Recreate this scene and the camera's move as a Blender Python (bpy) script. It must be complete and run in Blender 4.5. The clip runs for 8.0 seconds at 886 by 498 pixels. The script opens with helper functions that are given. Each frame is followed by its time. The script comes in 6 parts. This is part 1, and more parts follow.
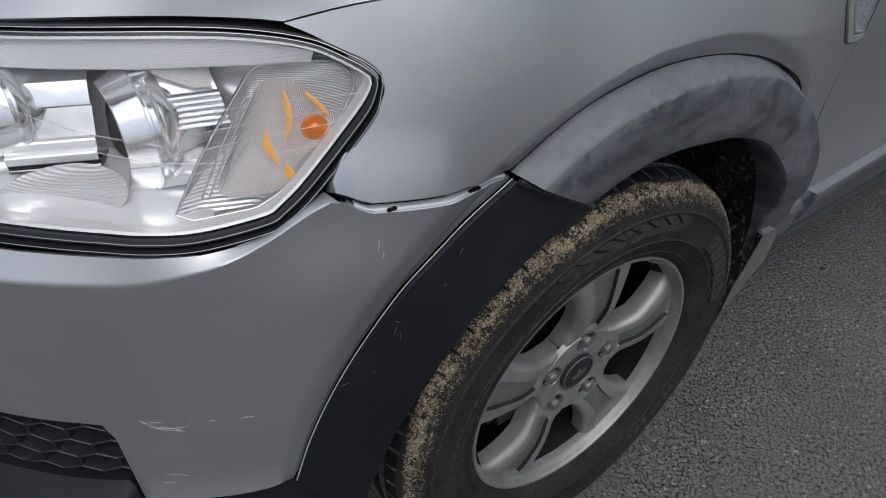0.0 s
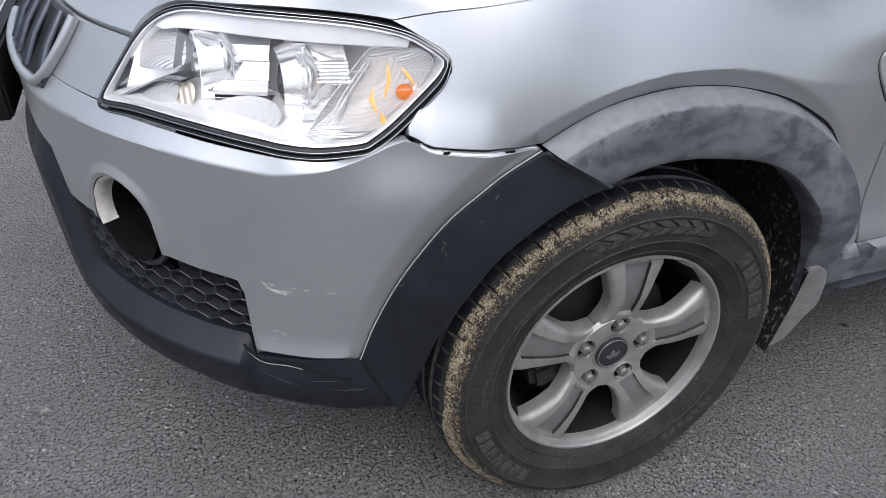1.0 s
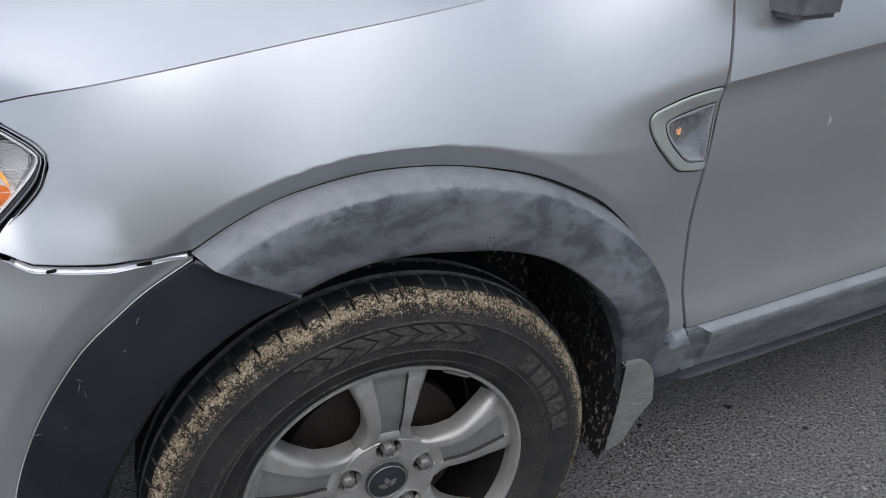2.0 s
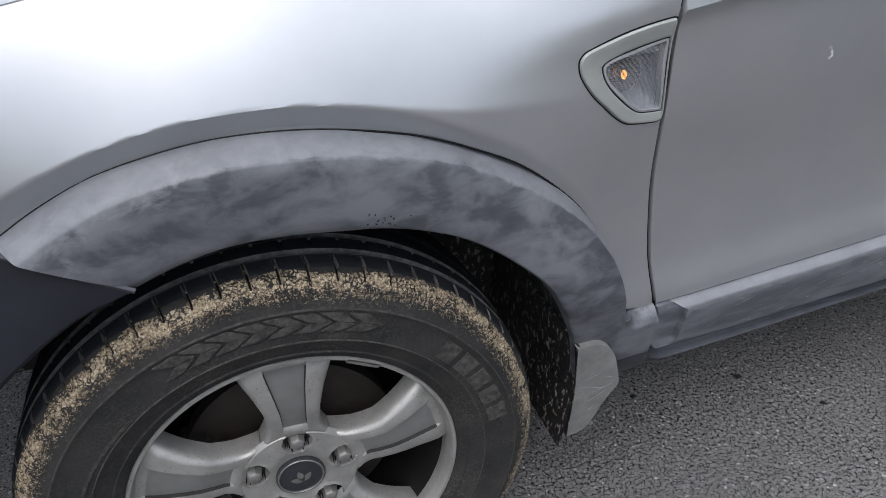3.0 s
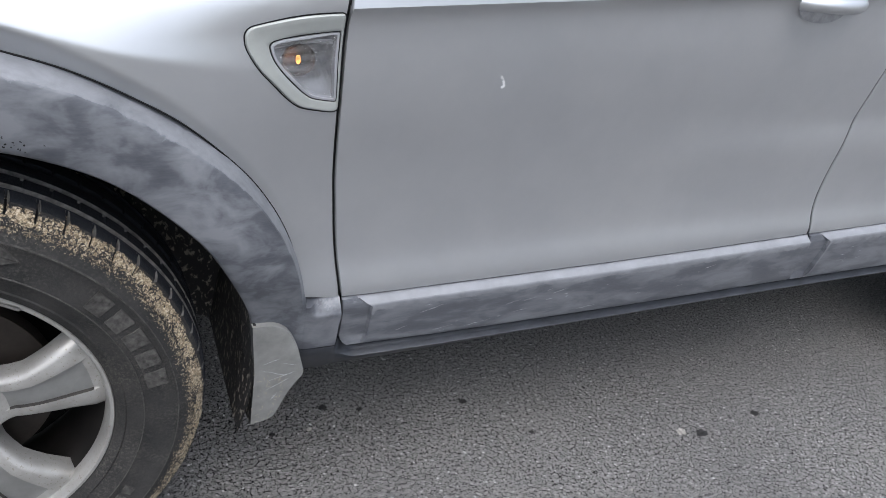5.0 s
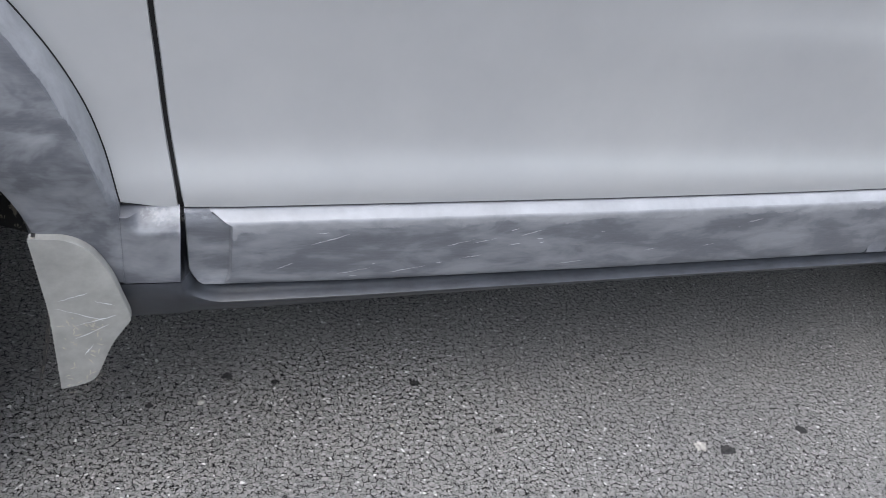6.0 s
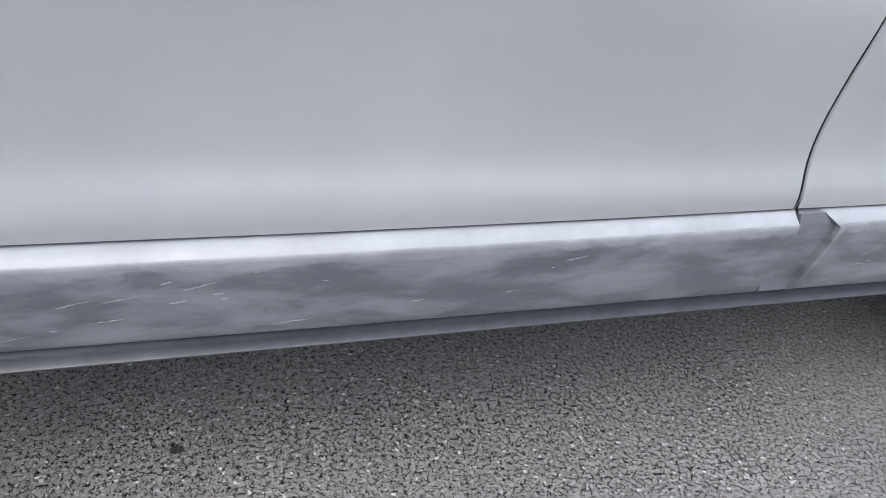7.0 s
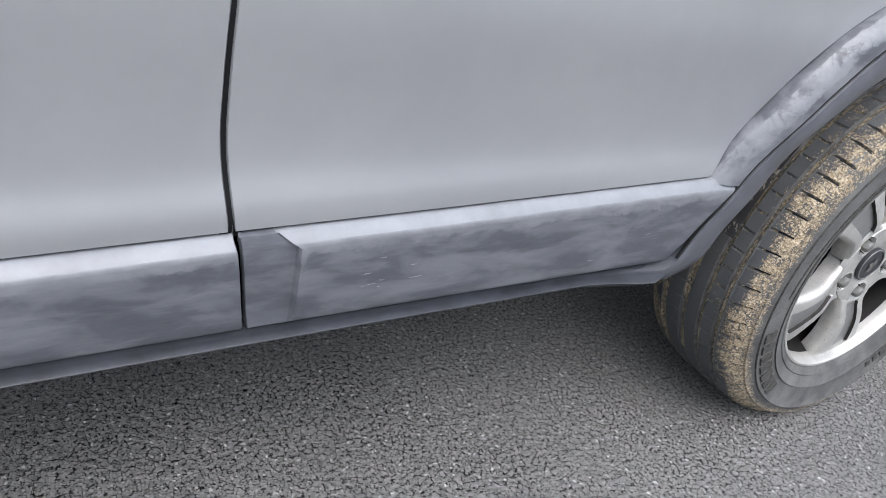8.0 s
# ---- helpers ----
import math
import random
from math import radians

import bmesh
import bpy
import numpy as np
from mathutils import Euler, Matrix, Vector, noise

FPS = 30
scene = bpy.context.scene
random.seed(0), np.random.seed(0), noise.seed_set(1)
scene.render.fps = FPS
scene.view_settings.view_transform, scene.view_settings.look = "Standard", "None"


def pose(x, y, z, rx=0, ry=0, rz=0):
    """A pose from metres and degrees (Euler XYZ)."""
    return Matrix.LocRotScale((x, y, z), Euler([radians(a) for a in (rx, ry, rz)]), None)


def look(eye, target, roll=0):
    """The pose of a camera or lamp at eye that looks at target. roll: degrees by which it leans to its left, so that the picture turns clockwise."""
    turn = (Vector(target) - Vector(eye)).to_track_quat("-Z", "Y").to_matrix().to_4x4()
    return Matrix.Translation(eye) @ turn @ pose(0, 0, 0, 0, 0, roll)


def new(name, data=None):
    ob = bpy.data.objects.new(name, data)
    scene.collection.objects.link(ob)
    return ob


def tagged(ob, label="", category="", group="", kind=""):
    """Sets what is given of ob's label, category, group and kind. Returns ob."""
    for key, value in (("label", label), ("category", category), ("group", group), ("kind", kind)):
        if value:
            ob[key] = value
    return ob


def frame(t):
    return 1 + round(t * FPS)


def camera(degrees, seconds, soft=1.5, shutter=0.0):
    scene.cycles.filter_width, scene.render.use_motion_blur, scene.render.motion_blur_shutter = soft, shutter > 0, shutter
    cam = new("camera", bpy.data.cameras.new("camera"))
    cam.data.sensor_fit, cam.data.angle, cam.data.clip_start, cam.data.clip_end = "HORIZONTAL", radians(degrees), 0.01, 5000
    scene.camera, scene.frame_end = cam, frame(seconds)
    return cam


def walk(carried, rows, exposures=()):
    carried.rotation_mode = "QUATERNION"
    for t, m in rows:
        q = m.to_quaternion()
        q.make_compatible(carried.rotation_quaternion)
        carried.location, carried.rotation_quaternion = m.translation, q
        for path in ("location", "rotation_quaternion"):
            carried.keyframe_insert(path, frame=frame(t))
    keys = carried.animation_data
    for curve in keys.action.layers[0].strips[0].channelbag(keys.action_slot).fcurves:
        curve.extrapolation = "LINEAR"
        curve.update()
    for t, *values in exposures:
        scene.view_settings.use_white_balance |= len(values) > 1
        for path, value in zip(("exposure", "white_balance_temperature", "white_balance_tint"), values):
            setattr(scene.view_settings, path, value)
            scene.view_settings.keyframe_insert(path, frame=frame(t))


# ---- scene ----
cam = camera(63.7, 8.0, soft=0.7)
PATH = [
    (0, (-0.634, -0.44, 1.177), (0.319, 0.806, -0.064), 2.0),
    (0.5, (-0.658, -0.625, 1.187), (0.013, 0.81, -0.035), 2.7),
    (0.8, (-0.697, -0.734, 1.194), (-0.071, 0.780, 0.047), 1.9),
    (1, (-0.668, -0.782, 1.203), (-0.043, 0.778, 0.119), 1.9),
    (1.2, (-0.608, -0.782, 1.212), (0.036, 0.802, 0.174), 1.4),
    (1.5, (-0.455, -0.78, 1.187), (0.221, 0.839, 0.226), 0.3),
    (2, (-0.224, -0.731, 1.166), (0.456, 0.895, 0.219), -0.4),
    (2.2, (-0.169, -0.687, 1.154), (0.512, 0.928, 0.192), -1.3),
    (3.3, (0.065, -0.659, 1.129), (0.481, 0.942, 0.004), -4.5),
    (3.5, (0.073, -0.681, 1.128), (0.498, 0.935, 0.029), -4.0),
    (4, (0.114, -0.734, 1.13), (0.601, 0.925, 0.126), -1.3),
    (4.5, (0.194, -0.79, 1.096), (0.899, 0.793, 0.097), 6.6),
    (4.7, (0.219, -0.836, 1.091), (1.021, 0.723, 0.13), 8.9),
    (5.8, (0.423, -0.714, 0.91), (1.231, 0.836, -0.061), 12.1),
    (6, (0.533, -0.635, 0.845), (1.25, 0.936, -0.163), 12.0),
    (6.2, (0.614, -0.607, 0.826), (1.291, 0.972, -0.197), 12.0),
    (6.5, (0.731, -0.534, 0.805), (1.421, 1.008, -0.265), 12.6),
    (7, (0.925, -0.449, 0.807), (1.651, 1.077, -0.262), 13.0),
    (7.5, (1.157, -0.468, 0.822), (2.051, 0.994, -0.21), 14.7),
    (8, (1.396, -0.5, 0.848), (2.4, 0.911, -0.153), 13.7),
]
LIGHT = [(0.0, -0.68), (0.5, -0.08), (1.0, 0.24), (1.5, 0.15), (2.0, 0.02), (3.5, 0.28), (4.0, 0.20), (4.5, 0.45), (6.0, 1.18), (6.5, 1.28), (7.0, 1.25), (7.5, 1.12), (8.0, 1.05)]
walk(cam, [(t, look(eye, target, roll)) for t, eye, target, roll in PATH], LIGHT)

# ---------------------------------------------------------------- light
world = bpy.data.worlds.new("overcast_sky")
scene.world = world
world.use_nodes = True
wt = world.node_tree
sky = wt.nodes.new("ShaderNodeTexSky")
sky.sky_type = "NISHITA"
sky.sun_disc = False
sky.sun_elevation = radians(58)
sky.sun_rotation = radians(200)
sky.dust_density = 1.5
sky.air_density = 1.0
pale = wt.nodes.new("ShaderNodeHueSaturation")
pale.inputs["Saturation"].default_value = 0.5
bg = wt.nodes["Background"]
bg.inputs["Strength"].default_value = 0.15
# an overcast sky is brighter overhead than at the horizon
ways = wt.nodes.new("ShaderNodeTexCoord")
split = wt.nodes.new("ShaderNodeSeparateXYZ")
cloud = wt.nodes.new("ShaderNodeMapRange")
cloud.inputs["To Min"].default_value = 0.22
cloud.inputs["To Max"].default_value = 3.0
dim = wt.nodes.new("ShaderNodeVectorMath")
dim.operation = "SCALE"
wt.links.new(ways.outputs["Generated"], split.inputs[0])
wt.links.new(split.outputs["Z"], cloud.inputs["Value"])
wt.links.new(sky.outputs[0], pale.inputs["Color"])
wt.links.new(pale.outputs[0], dim.inputs[0])
wt.links.new(cloud.outputs[0], dim.inputs["Scale"])
wt.links.new(dim.outputs[0], bg.inputs["Color"])

sun_data = bpy.data.lights.new("sun", "SUN")
sun_data.energy = 1.0
sun_data.angle = radians(100)
sun_data.color = (1.0, 0.97, 0.93)
sun = new("sun", sun_data)
sun.matrix_world = look((-0.3, -0.5, 5.0), (0, 0, 0))
scene.view_settings.exposure = 0.0

# ---------------------------------------------------------------- materials


class Mat:
    """A node material with a Principled shader and short ways to add textures."""

    def __init__(self, name, color=(0.5, 0.5, 0.5), rough=0.5, metal=0.0):
        self.m = bpy.data.materials.new(name)
        self.m.use_nodes = True
        self.t = self.m.node_tree
        self.p = self.t.nodes["Principled BSDF"]
        self.set("Base Color", (*color, 1))
        self.set("Roughness", rough)
        self.set("Metallic", metal)
        self.co = self.node("ShaderNodeTexCoord").outputs["Object"]

    def set(self, key, value):
        s = self.p.inputs[key]
        if isinstance(value, bpy.types.NodeSocket):
            self.t.links.new(value, s)
        else:
            s.default_value = value
        return self

    def node(self, kind, **inputs):
        n = self.t.nodes.new(kind)
        for k, v in inputs.items():
            s = n.inputs[int(k[1:])] if k[0] == "i" and k[1:].isdigit() else n.inputs[k.replace("_", " ")]
            if isinstance(v, bpy.types.NodeSocket):
                self.t.links.new(v, s)
            else:
                s.default_value = v
        return n

    def noise(self, scale, detail=4.0, rough=0.6, distort=0.0, co=None):
        return self.node("ShaderNodeTexNoise", Vector=co or self.co, Scale=scale, Detail=detail, Roughness=rough, Distortion=distort).outputs["Fac"]

    def scaled(self, x, y, z):
        n = self.node("ShaderNodeMapping", Vector=self.co)
        n.inputs["Scale"].default_value = (x, y, z)
        return n.outputs[0]

    def voronoi(self, scale, feature="F1", out="Distance", co=None, rand=1.0):
        n = self.t.nodes.new("ShaderNodeTexVoronoi")
        n.feature = feature
        self.t.links.new(co or self.co, n.inputs["Vector"])
        n.inputs["Scale"].default_value = scale
        n.inputs["Randomness"].default_value = rand
        return n.outputs[out]

    def ramp(self, fac, stops):
        n = self.node("ShaderNodeValToRGB", Fac=fac)
        e = n.color_ramp.elements
        while len(e) < len(stops):
            e.new(0.5)
        for k, (pos, col) in enumerate(stops):
            e[k].position = pos
            e[k].color = (*col, 1) if isinstance(col, tuple) else (col, col, col, 1)
        return n.outputs["Color"]

    def mix(self, fac, a, b):
        n = self.t.nodes.new("ShaderNodeMix")
        n.data_type = "RGBA"
        for s, v in ((n.inputs[0], fac), (n.inputs[6], a), (n.inputs[7], b)):
            if isinstance(v, bpy.types.NodeSocket):
                self.t.links.new(v, s)
            else:
                s.default_value = v if isinstance(v, float) else (*v, 1)
        return n.outputs[2]

    def math(self, op, a, b=0.0):
        n = self.t.nodes.new("ShaderNodeMath")
        n.operation = op
        for s, v in zip(n.inputs, (a, b)):
            if isinstance(v, bpy.types.NodeSocket):
                self.t.links.new(v, s)
            else:
                s.default_value = v
        return n.outputs[0]

    def bump(self, height, strength, distance):
        n = self.node("ShaderNodeBump", Height=height, Strength=strength, Distance=distance)
        self.set("Normal", n.outputs[0])
        return self

    def xyz(self, co=None):
        return self.node("ShaderNodeSeparateXYZ", Vector=co or self.co).outputs


def make_paint():
    k = Mat("silver_paint", (0.5, 0.5, 0.5), 0.4, 0.72)
    dust = k.ramp(k.noise(3.0, 6.0, 0.65), [(0.35, (0.43, 0.44, 0.455)), (0.7, (0.49, 0.50, 0.51))])
    k.set("Base Color", dust)
    k.set("Roughness", k.ramp(k.noise(7.0, 5.0), [(0.3, 0.30), (0.75, 0.37)]))
    k.set("Coat Weight", 0.35)
    k.set("Coat Roughness", 0.22)
    k.bump(k.noise(1400.0, 1.0), 0.05, 0.0004)
    return k.m


def make_sanded(name="sanded_plastic", sx=15.0, sz=24.0, gain=1.0, even=0.0):
    """Grey bare plastic, rubbed down in clouds, palest along its edges."""
    k = Mat(name, (0.15, 0.15, 0.16), 0.5)
    cloud = k.noise(1.0, 4.0, 0.58, 0.35, k.scaled(sx, 16.0, sz))
    ragged = k.noise(1.0, 5.0, 0.62, 0.4, k.scaled(sx * 2.2, 40.0, sz * 1.5))
    fine = k.noise(1.0, 5.0, 0.7, 0.0, k.scaled(60.0, 60.0, 400.0))
    a = k.ramp(cloud, [(p, tuple(gain * (c + (m - c) * even) for c, m in zip(q, (0.094, 0.099, 0.110)))) for p, q in ((0.36, (0.050, 0.053, 0.063)), (0.46, (0.066, 0.070, 0.081)), (0.52, (0.100, 0.105, 0.117)), (0.66, (0.150, 0.156, 0.169)))])
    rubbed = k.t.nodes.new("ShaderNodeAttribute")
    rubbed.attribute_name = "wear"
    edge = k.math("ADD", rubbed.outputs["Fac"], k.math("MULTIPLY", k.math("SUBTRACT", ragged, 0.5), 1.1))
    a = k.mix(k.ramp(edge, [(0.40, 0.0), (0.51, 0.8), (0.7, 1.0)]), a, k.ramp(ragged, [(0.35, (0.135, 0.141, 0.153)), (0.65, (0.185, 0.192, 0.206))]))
    k.set("Base Color", k.mix(k.ramp(fine, [(0.45, 0.0), (0.75, 0.12)]), a, tuple(gain * c for c in (0.20, 0.21, 0.22))))
    k.set("Roughness", k.ramp(cloud, [(0.3, 0.40), (0.7, 0.56)]))
    k.bump(fine, 0.12, 0.0006)
    return k.m


def make_cladding():
    k = Mat("black_plastic", (0.022, 0.025, 0.031), 0.42)
    n = k.noise(6.0, 6.0, 0.6)
    k.set("Base Color", k.ramp(n, [(0.35, (0.0072, 0.0082, 0.0115)), (0.7, (0.0150, 0.0170, 0.0235))]))
    k.set("Roughness", k.ramp(k.noise(25.0, 5.0), [(0.3, 0.42), (0.75, 0.6)]))
    k.set("Specular IOR Level", 0.30)
    k.bump(k.noise(900.0, 2.0), 0.12, 0.0004)
    return k.m


def make_tyre(name, mud_amount, rubber_gain, tread_tone, tint=(1, 1, 1), reach=0.0):
    """Worn rubber with a band of dried sandy mud on the shoulder."""
    k = Mat(name, (0.02, 0.02, 0.02), 0.8)
    k.set("Specular IOR Level", 0.18)
    x, y, z = k.xyz()
    r = k.math("SQRT", k.math("ADD", k.math("MULTIPLY", x, x), k.math("MULTIPLY", z, z)))
    side = k.noise(14.0, 6.0, 0.65)
    # rubber colour, scaled by its gain and tint
    rubber = k.ramp(side, [(0.3, tuple(rubber_gain * c * h for c, h in zip((0.0135, 0.0122, 0.0110), tint))), (0.7, tuple(rubber_gain * c * h for c, h in zip((0.034, 0.0295, 0.0255), tint)))])
    tread = k.math("MULTIPLY", k.math("GREATER_THAN", r, 0.3425), 0.9)
    rubber = k.mix(tread, rubber, tread_tone)
    patchy = k.ramp(k.noise(9.0, 4.0, 0.7), [(0.42, 0.15), (0.62, 1.0)])
    dust = k.math("MULTIPLY", k.ramp(k.noise(260.0, 4.0, 0.75), [(0.48, 0.0), (0.62, 0.8)]), patchy)
    dust = k.math("MULTIPLY", dust, k.math("SUBTRACT", 1.0, tread))
    rubber = k.mix(dust, rubber, (0.075, 0.070, 0.062))
    fine = k.noise(520.0, 3.0, 0.8)
    clumps = k.noise(190.0, 5.0, 0.75)
    wide = k.noise(7.0, 3.0, 0.6)
    ro = k.math("ADD", r, k.math("MULTIPLY", k.math("SUBTRACT", wide, 0.5), 0.022))
    band = k.ramp(ro, [(0.298, 0.0), (0.312, 0.62), (0.3205, 0.80), (0.3224, 0.0), (0.3245, 0.88), (0.335, 1.0), (0.340 + reach, 0.84), (0.344 + 1.6 * reach, 0.05)])
    grain = k.math("ADD", k.math("MULTIPLY", clumps, 0.5), k.math("MULTIPLY", fine, 0.5))
    mud = k.ramp(k.math("ADD", k.math("MULTIPLY", band, 0.5), grain), [(mud_amount, 0.0), (mud_amount + 0.022, 1.0)])
    bend = k.t.nodes.new("ShaderNodeVectorMath")
    bend.operation = "MULTIPLY_ADD"
    k.t.links.new(k.node("ShaderNodeTexNoise", Vector=k.co, Scale=160.0).outputs["Color"], bend.inputs[0])
    bend.inputs[1].default_value = (0.008, 0.008, 0.008)
    k.t.links.new(k.co, bend.inputs[2])
    crack = k.voronoi(170.0, "DISTANCE_TO_EDGE", "Distance", bend.outputs[0])
    mud = k.math("MULTIPLY", mud, k.ramp(k.math("ADD", crack, k.math("MULTIPLY", k.math("SUBTRACT", k.noise(60.0, 4.0, 0.7), 0.53), 0.75)), [(0.0, 0.0), (0.075, 1.0)]))
    k.set("Base Color", k.mix(mud, rubber, k.ramp(k.noise(300.0, 4.0, 0.8), [(0.36, (0.11, 0.082, 0.050)), (0.5, (0.33, 0.262, 0.175)), (0.62, (0.64, 0.555, 0.42))])))
    k.bump(k.math("ADD", k.math("MULTIPLY", mud, 0.8), k.math("MULTIPLY", fine, 0.5)), 0.8, 0.003)
    return k.m


def make_rim(name="wheel_paint", gain=1.0):
    k = Mat(name, (0.33, 0.325, 0.31), 0.42, 0.55)
    n = k.noise(30.0, 6.0, 0.65)
    speck = k.ramp(k.noise(260.0, 2.0), [(0.62, 0.0), (0.70, 0.5)])
    base = k.ramp(n, [(0.3, tuple(gain * c for c in (0.30, 0.293, 0.275))), (0.7, tuple(gain * c for c in (0.42, 0.413, 0.395)))])
    k.set("Base Color", k.mix(speck, base, (0.16, 0.12, 0.08)))
    k.set("Roughness", k.ramp(n, [(0.3, 0.36), (0.7, 0.55)]))
    k.bump(k.noise(500.0, 2.0), 0.08, 0.0004)
    return k.m


def make_asphalt():
    """Worn road: grey stones in a paler binder, parted by fine dark gaps, with a few bright chips."""
    k = Mat("asphalt", (0.06, 0.06, 0.06), 0.85)
    k.set("Specular IOR Level", 0.12)
    warp = k.node("ShaderNodeTexNoise", Vector=k.co, Scale=120.0, Detail=3.0).outputs["Color"]
    add = k.t.nodes.new("ShaderNodeVectorMath")
    add.operation = "MULTIPLY_ADD"
    k.t.links.new(warp, add.inputs[0])
    add.inputs[1].default_value = (0.009, 0.009, 0.009)
    k.t.links.new(k.co, add.inputs[2])
    co = add.outputs[0]
    edge = k.voronoi(235.0, "DISTANCE_TO_EDGE", "Distance", co)
    cell = k.xyz(k.voronoi(235.0, "F1", "Color", co))[0]
    stone = k.ramp(cell, [(0.0, (0.165, 0.161, 0.156)), (0.5, (0.215, 0.210, 0.203)), (0.955, (0.265, 0.259, 0.250)), (0.985, (0.40, 0.392, 0.378)), (0.995, (0.55, 0.54, 0.52))])
    stone = k.mix(k.ramp(k.noise(900.0, 3.0, 0.75), [(0.42, 0.0), (0.70, 0.45)]), stone, (0.36, 0.352, 0.340))
    wear = k.mix(k.ramp(k.noise(1.6, 6.0, 0.65), [(0.3, 0.0), (0.7, 1.0)]), (0.90, 0.90, 0.91), (1.17, 1.166, 1.155))
    mul = k.t.nodes.new("ShaderNodeMix")
    mul.data_type, mul.blend_type = "RGBA", "MULTIPLY"
    mul.inputs[0].default_value = 1.0
    k.t.links.new(stone, mul.inputs[6])
    k.t.links.new(wear, mul.inputs[7])
    gap = k.math("ADD", edge, k.math("MULTIPLY", k.math("SUBTRACT", k.noise(140.0, 4.0, 0.7), 0.485), 0.80))
    pit = k.ramp(gap, [(0.01, 0.0), (0.075, 0.8), (0.14, 1.0)])
    k.set("Base Color", k.mix(pit, (0.010, 0.010, 0.011), mul.outputs[2]))
    k.bump(k.math("ADD", k.math("MULTIPLY", pit, 0.9), k.math("ADD", k.math("MULTIPLY", cell, 0.45), k.math("MULTIPLY", k.noise(500.0, 3.0), 0.35))), 0.9, 0.008)
    return k.m


def make_liner():
    k = Mat("muddy_arch_liner", (0.012, 0.012, 0.012), 0.6)
    v = k.noise(1.0, 5.0, 0.68, 0.3, k.scaled(95.0, 95.0, 60.0))
    m = k.ramp(v, [(0.565, 0.0), (0.60, 1.0)])
    k.set("Base Color", k.mix(m, (0.011, 0.011, 0.012), (0.22, 0.20, 0.17)))
    k.bump(v, 0.4, 0.003)
    return k.m


def make_clear(name, tint=(1, 1, 1), rough=0.03, ribs=0.0, axis="X", ior=1.36):
    """Thin clear plastic: lets light straight through, with a glossy face."""
    k = Mat(name)
    k.t.nodes.remove(k.p)
    out = k.t.nodes["Material Output"]
    tr = k.node("ShaderNodeBsdfTransparent", Color=(*tint, 1))
    gl = k.node("ShaderNodeBsdfGlossy", Roughness=rough)
    fr = k.node("ShaderNodeFresnel", IOR=ior)
    if ribs:
        w = k.t.nodes.new("ShaderNodeTexWave")
        w.bands_direction = axis
        k.t.links.new(k.co, w.inputs["Vector"])
        w.inputs["Scale"].default_value = ribs
        b = k.node("ShaderNodeBump", Height=w.outputs["Fac"], Strength=0.6, Distance=0.003)
        k.t.links.new(b.outputs[0], gl.inputs["Normal"])
        k.t.links.new(b.outputs[0], fr.inputs["Normal"])
    mx = k.node("ShaderNodeMixShader", Fac=fr.outputs[0])
    k.t.links.new(tr.outputs[0], mx.inputs[1])
    k.t.links.new(gl.outputs[0], mx.inputs[2])
    k.t.links.new(mx.outputs[0], out.inputs["Surface"])
    return k.m


def make_chrome(name, color, rough, ribs=0.0, axis="Z", metal=1.0):
    k = Mat(name, color, rough, metal)
    if ribs:
        w = k.t.nodes.new("ShaderNodeTexWave")
        w.bands_direction = axis
        k.t.links.new(k.co, w.inputs["Vector"])
        w.inputs["Scale"].default_value = ribs
        k.bump(w.outputs["Fac"], 0.5, 0.003)
    else:
        k.bump(k.noise(20.0, 2.0), 0.15, 0.01)
    return k.m


def make_plain(name, color, rough, metal=0.0, vary=0.25, scale=40.0, shine=0.5):
    k = Mat(name, color, rough, metal)
    k.set("Specular IOR Level", shine)
    lo = tuple(c * (1 - vary) for c in color)
    hi = tuple(min(1.0, c * (1 + vary)) for c in color)
    k.set("Base Color", k.ramp(k.noise(scale, 5.0, 0.65), [(0.3, lo), (0.7, hi)]))
    k.bump(k.noise(scale * 12, 2.0), 0.1, 0.0004)
    return k.m


PAINT = make_paint()
SANDED = make_sanded()
SANDED_LONG = make_sanded("sanded_strip", 12.0, 34.0, 1.20, 0.28)
# rubbed plastic, painted paler still for the sky's light on the bevel
PALE_BEVEL = make_plain("rubbed_skylit_bevel", (0.185, 0.192, 0.206), 0.42, 0.0, 0.14, 18.0)
CLAD = make_cladding()
TYRE_FRONT = make_tyre("muddy_front_tyre", 0.888, 1.25, (0.010, 0.0115, 0.016), (0.90, 1.0, 1.12))
TYRE_REAR = make_tyre("muddy_rear_tyre", 0.84, 4.8, (0.074, 0.078, 0.082), (0.92, 1.05, 1.18), 0.005)
RELIEF = make_plain("dusty_relief", (0.050, 0.048, 0.045), 0.75, 0.0, 0.6, 120.0, 0.2)
WORN = make_plain("worn_rubber_edge", (0.085, 0.083, 0.08), 0.7, 0.0, 0.7, 90.0)
RIM = make_rim("wheel_paint", 0.92)
# the same wheel paint at a higher gain
RIM_PALER = make_rim("paler_wheel_paint", 1.2)
PANEL = make_plain("spoke_panel_grey", (0.25, 0.251, 0.245), 0.36, 0.6, 0.12, 30.0)
# grime on the caliper; painted shade in spoke steps and nut seats
GRIME_SHADE = make_plain("brake_grime_and_shade", (0.022, 0.020, 0.018), 0.7, 0.2, 0.4, 30.0)
ASPHALT = make_asphalt()
LINER = make_liner()
BLACK = make_plain("black_rubber", (0.0055, 0.0055, 0.006), 0.5, shine=0.22)
GASKET = make_plain("glossy_black_gasket", (0.012, 0.012, 0.013), 0.24, 0.0, 0.2, 40.0, 0.5)
